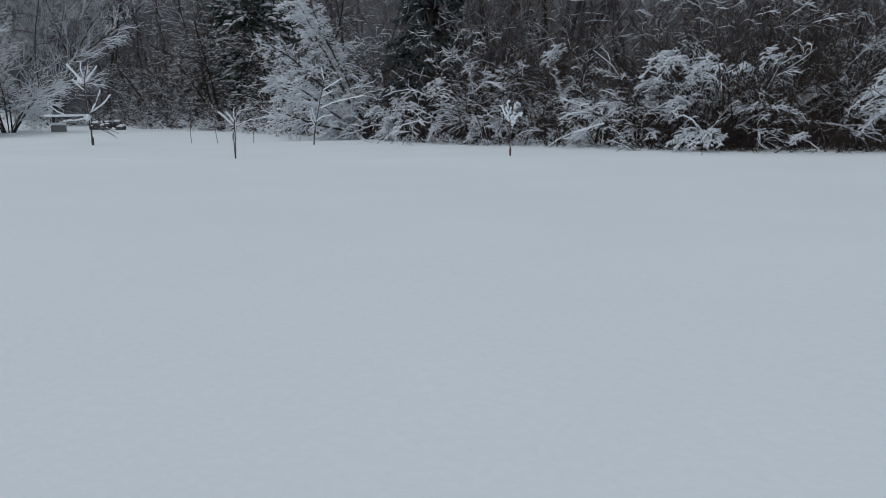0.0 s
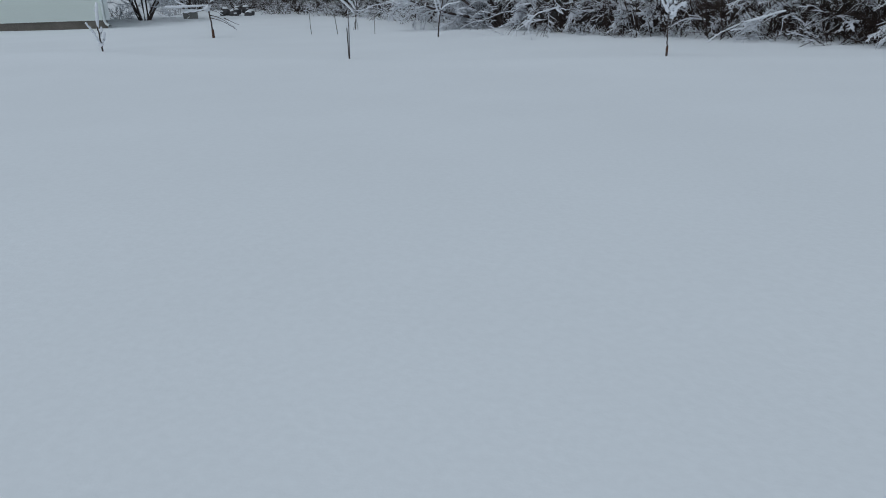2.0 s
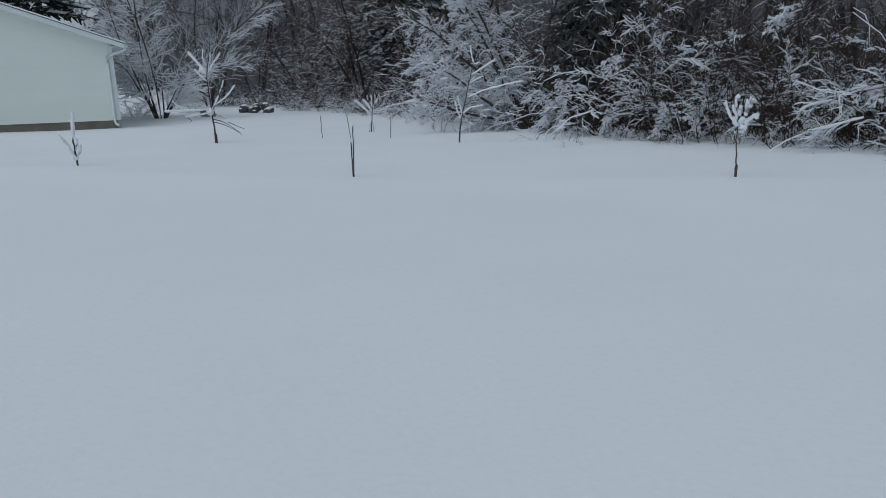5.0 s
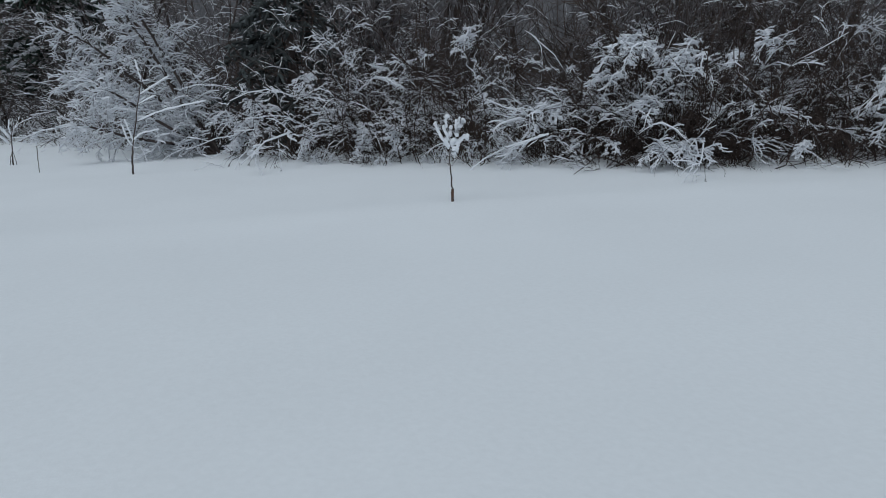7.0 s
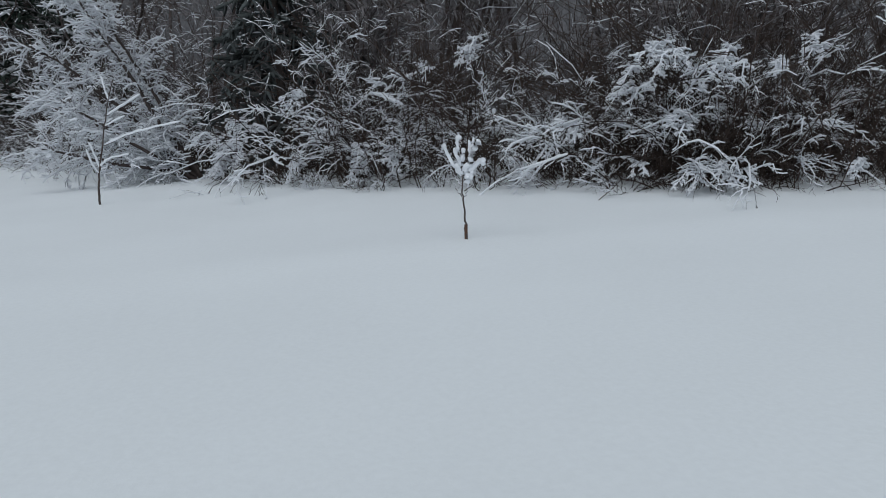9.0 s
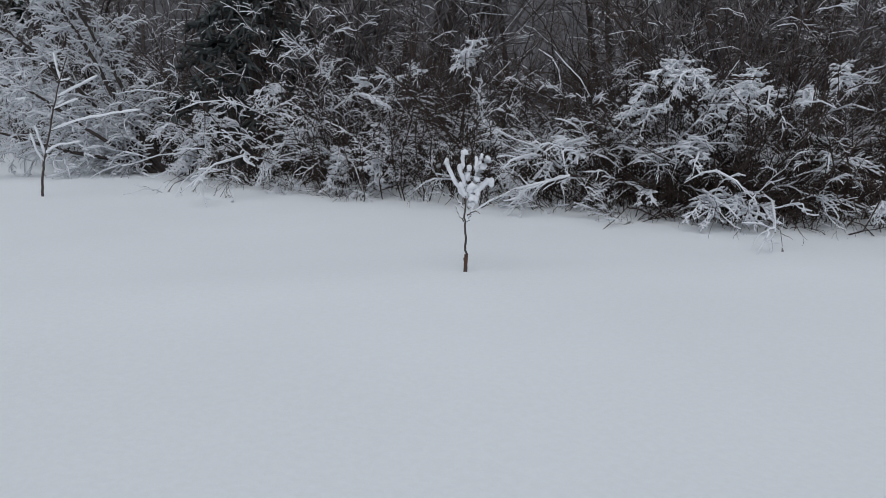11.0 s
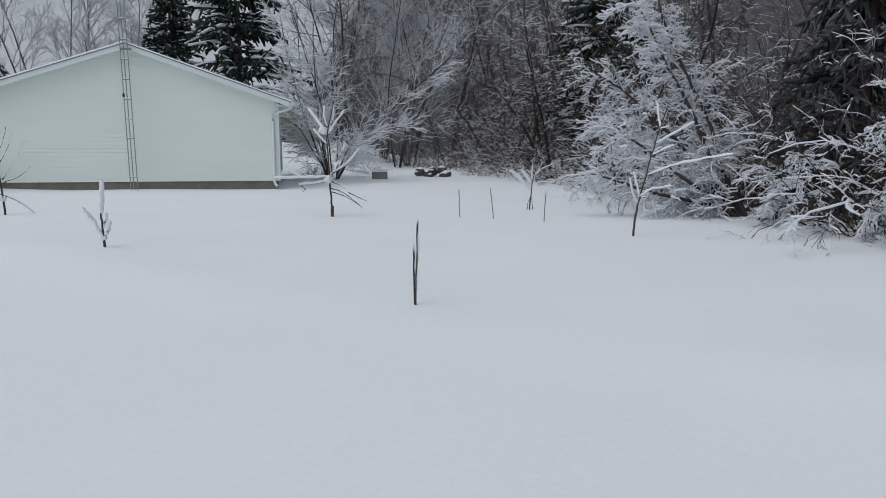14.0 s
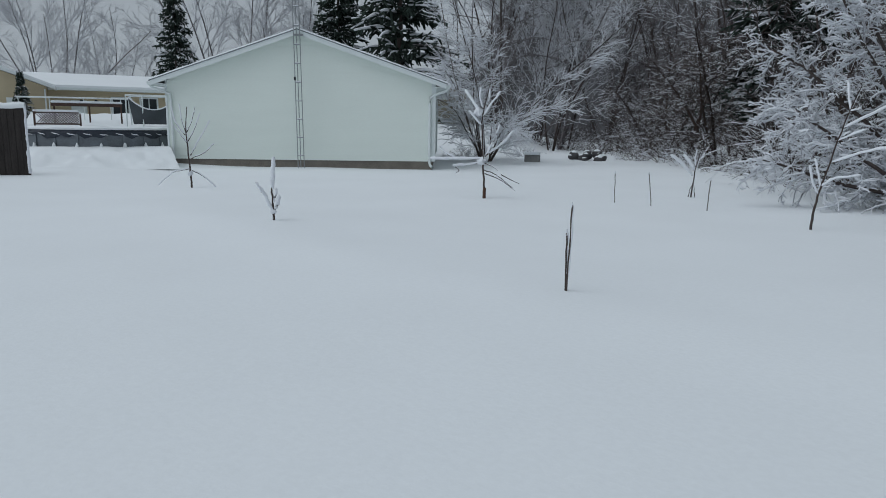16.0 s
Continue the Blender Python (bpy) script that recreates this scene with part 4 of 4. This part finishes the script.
def play_net():
    t = yard("play_enclosure", 2.0, 38.8, "sagging dark net enclosure on a white frame", "trampoline")
    posts = [(0.0, 0), (0.75, -0.3), (2.45, -0.2), (0.3, 1.6), (2.2, 1.7)]
    for x, y in posts:
        part("pole", tube_mesh("pole", [(np.array([[(x, y, -0.3), (x, y, 2.22)]]), np.full((1, 2), 0.035), 7)], M_TRIM), t, "white steel pole")
    for a, b in ((0, 1), (1, 2), (2, 4), (4, 3), (3, 0)):
        part("top_rail", tube_mesh("top_rail", [(np.array([[(*posts[a], 2.2), (*posts[b], 2.2)]]), np.full((1, 2), 0.035), 7)], M_TRIM), t)
    v, f, n, m = [], [], 24, 10
    for i in range(n + 1):
        u = i / n
        x, y = 0.1 + 2.3 * u, -0.12 - 0.25 * math.sin(math.pi * u)
        hi = 2.1 - 1.0 * u * (1 - u) * 2.2 - 0.25 * u * (1 - u)
        for j in range(m + 1):
            k = j / m
            v.append((x + 0.2 * k * (1 - u), y + 0.05 * math.sin(9 * u + 4 * k), hi * (1 - k) + 0.75 * k))
    for i in range(n):
        for j in range(m):
            a = i * (m + 1) + j
            f.append((a, a + m + 1, a + m + 2, a + 1))
    part("net", mesh_of("net", v, f, M_NET, True), t, "dark grey sagging net")
    P = np.array([[v[i * (m + 1)] for i in range(n + 1)]])
    part("snow_edge", tube_mesh("snow_edge", [(P, np.full((1, n + 1), 0.035), 6)], M_SNOWTWIG), t, "snow on the net's edge")


play_net()


def deck_snow():
    v, f, n, m = [], [], 30, 10
    for i in range(n + 1):
        for j in range(m + 1):
            x, k = -2.6 + 7.6 * i / n, j / m
            v.append((x, 39.2 + 6.5 * k, 0.62 + 0.72 * k + 0.05 * math.sin(i * 0.9) * math.sin(3 * k + i * 0.4)))
    for i in range(n):
        for j in range(m):
            a = i * (m + 1) + j
            f.append((a, a + m + 1, a + m + 2, a + 1))
    for i in range(n + 1):
        v.append((-2.6 + 7.6 * i / n, 39.2, -0.9))
    b = (n + 1) * (m + 1)
    f += [(b + i, b + i + 1, (i + 1) * (m + 1), i * (m + 1)) for i in range(n)]
    s = new("snow_bank", mesh_of("snow_bank", v, f, M_SNOW, True))
    s.matrix_basis = VIEW
    tagged(s, "deep white snow bank on the raised deck", "snow bank")


deck_snow()


def window_on(h, x0, x1, z0, z1, y, panes=2):
    w = part("window", boxed(x0 - 0.08, x1 + 0.08, y - 0.05, y, z0 - 0.08, z1 + 0.08, 0.008), h, "white-framed window", M_TRIM)
    for k in range(panes):
        a, b = x0 + (x1 - x0) * k / panes + 0.03, x0 + (x1 - x0) * (k + 1) / panes - 0.03
        part("pane", boxed(a, b, y - 0.062, y - 0.045, z0, z1), w, "dark glass pane", M_GLASS)


def house():
    h = yard("house", 0, 48, "single-storey cream house with a wide snow-covered roof", "house")
    part("wing_wall", mesh_of("wing_wall", *prism([(-13, -0.5), (-1.85, -0.5), (-1.85, 2.9), (-7.0, 4.85), (-13, 2.6)], 0, 11), M_CREAM), h, "cream gable wall")
    part("main_wall", mesh_of("main_wall", *prism([(-1.85, -0.5), (14, -0.5), (14, 2.88), (-1.85, 2.88)], 2.4, 11), M_CREAM), h, "cream siding wall")
    for s in (-1, 1):
        pts = [(-7.0, 4.87), (-7.0 + s * 5.6, 2.75), (-7.0 + s * 5.6, 2.90), (-7.0, 5.03)]
        part("wing_fascia", mesh_of("wing_fascia", *prism(pts[::-s], -0.42, -0.36), M_TRIM), h, "white rake trim")
        pts = [(-7.0, 4.88), (-7.0 + s * 5.65, 2.76), (-7.0 + s * 5.65, 3.0), (-7.0, 5.16)]
        part("wing_roof", mesh_of("wing_roof", *prism(pts[::-s], -0.35, 11), M_SNOW), h, "snow-covered roof slope")
    # main roof slopes along x
    for y0, y1, za, zb in ((1.5, 6.8, 2.90, 3.93), (12.2, 6.8, 2.90, 3.93)):
        v = [(-6, y0, za), (14.5, y0, za), (14.5, y1, zb), (-6, y1, zb), (-6, y0, za + 0.2), (14.5, y0, za + 0.2), (14.5, y1, zb + 0.2), (-6, y1, zb + 0.2)]
        f = [(0, 1, 2, 3), (7, 6, 5, 4), (0, 4, 5, 1), (1, 5, 6, 2), (2, 6, 7, 3), (3, 7, 4, 0)]
        part("main_roof", mesh_of("main_roof", v, f, M_SNOW), h, "snow-covered roof slope")
    part("eave_board", boxed(-1.8, 14.5, 1.44, 1.49, 2.77, 2.95, 0.005), h, "white eave board", M_TRIM)
    part("gutter", boxed(-1.8, 14.5, 1.32, 1.43, 2.79, 2.90, 0.02), h, "", M_TRIM)
    part("downspout", boxed(-1.94, -1.86, -0.12, -0.04, 0, 2.75, 0.01), h, "", M_TRIM)
    window_on(h, 1.8, 2.75, 1.3, 2.4, 2.4)
    window_on(h, 3.5, 4.5, 1.5, 2.4, 2.4)
    window_on(h, -6.4, -4.6, 1.55, 2.3, 0)
    part("door", boxed(-0.6, 0.3, 2.33, 2.4, 0, 2.2, 0.01), h, "white panelled door", M_TRIM)
    part("screen", boxed(-3.9, -2.9, -0.08, 0, 0.2, 2.2, 0.01), h, "white panel on the wall", M_TRIM)
    for x in (-0.1, 0.75, 3.6):
        part("wall_lantern", boxed(x, x + 0.18, 2.2, 2.32, 1.9, 2.25, 0.03), h, "small dark wall lantern", M_GLASS)


house()


# ---- small things by the wood ----
def utility_box():
    b = thing("utility_box", (-15.34, 32.1, gz(-15.34, 32.1)), 25, "small grey box with a snow cap on the lawn", "box")
    part("body", boxed(-0.3, 0.3, -0.17, 0.17, -0.1, 0.28, 0.02), b, "", M_STONE)
    part("snow_cap", boxed(-0.34, 0.34, -0.21, 0.21, 0.283, 0.40, 0.05), b, "white snow cap", M_SNOW)


utility_box()


def rock_pile():
    rng = np.random.default_rng(21)
    for k in range(22):
        a, q = rng.uniform(0, 6.28), math.sqrt(rng.random())
        x, y = -14.5 + 0.95 * q * math.cos(a), 35.2 + 0.6 * q * math.sin(a)
        lift = rng.uniform(0.1, 1) * 0.42 * math.exp(-((x + 14.5) ** 2 + (y - 35.2) ** 2) * 1.6)
        r = rng.uniform(0.13, 0.22)
        t = thing("rock", (x, y, gz(x, y) + lift), rng.uniform(0, 360), "rough dark rock capped with snow in a pile", "rock", "rocks in the pile")
        bm = bmesh.new()
        bmesh.ops.create_icosphere(bm, subdivisions=2, radius=r)
        for v in bm.verts:
            v.co = Vector((v.co.x, v.co.y * 0.85, v.co.z * 0.85)) * (1 + 0.35 * noise.noise(v.co * 4 + Vector((k, 0, 0))))
        part("stone", bm, t, "", M_ROCK)
        bm = bmesh.new()
        bmesh.ops.create_icosphere(bm, subdivisions=2, radius=r * 0.78)
        for v in bm.verts:
            v.co = Vector((v.co.x, v.co.y * 0.85, max(v.co.z, 0) * 0.6 + r * 0.5))
        part("snow_cap", bm, t, "white snow cap", M_SNOW)


rock_pile()


def shed():
    s = thing("shed", (-30.2, 44.3, 1.5), 34, "small far shed with a snowy roof", "shed")
    part("wall", mesh_of("wall", *prism([(-2.2, -0.5), (2.2, -0.5), (2.2, 1.9), (0, 2.6), (-2.2, 1.9)], 0, 4), M_TAN), s)
    for k in (-1, 1):
        part("roof", mesh_of("roof", *prism([(0, 2.6), (k * 2.5, 1.8), (k * 2.5, 1.98), (0, 2.8)][::-k], -0.3, 4.3), M_SNOW), s, "snow-covered roof")


shed()
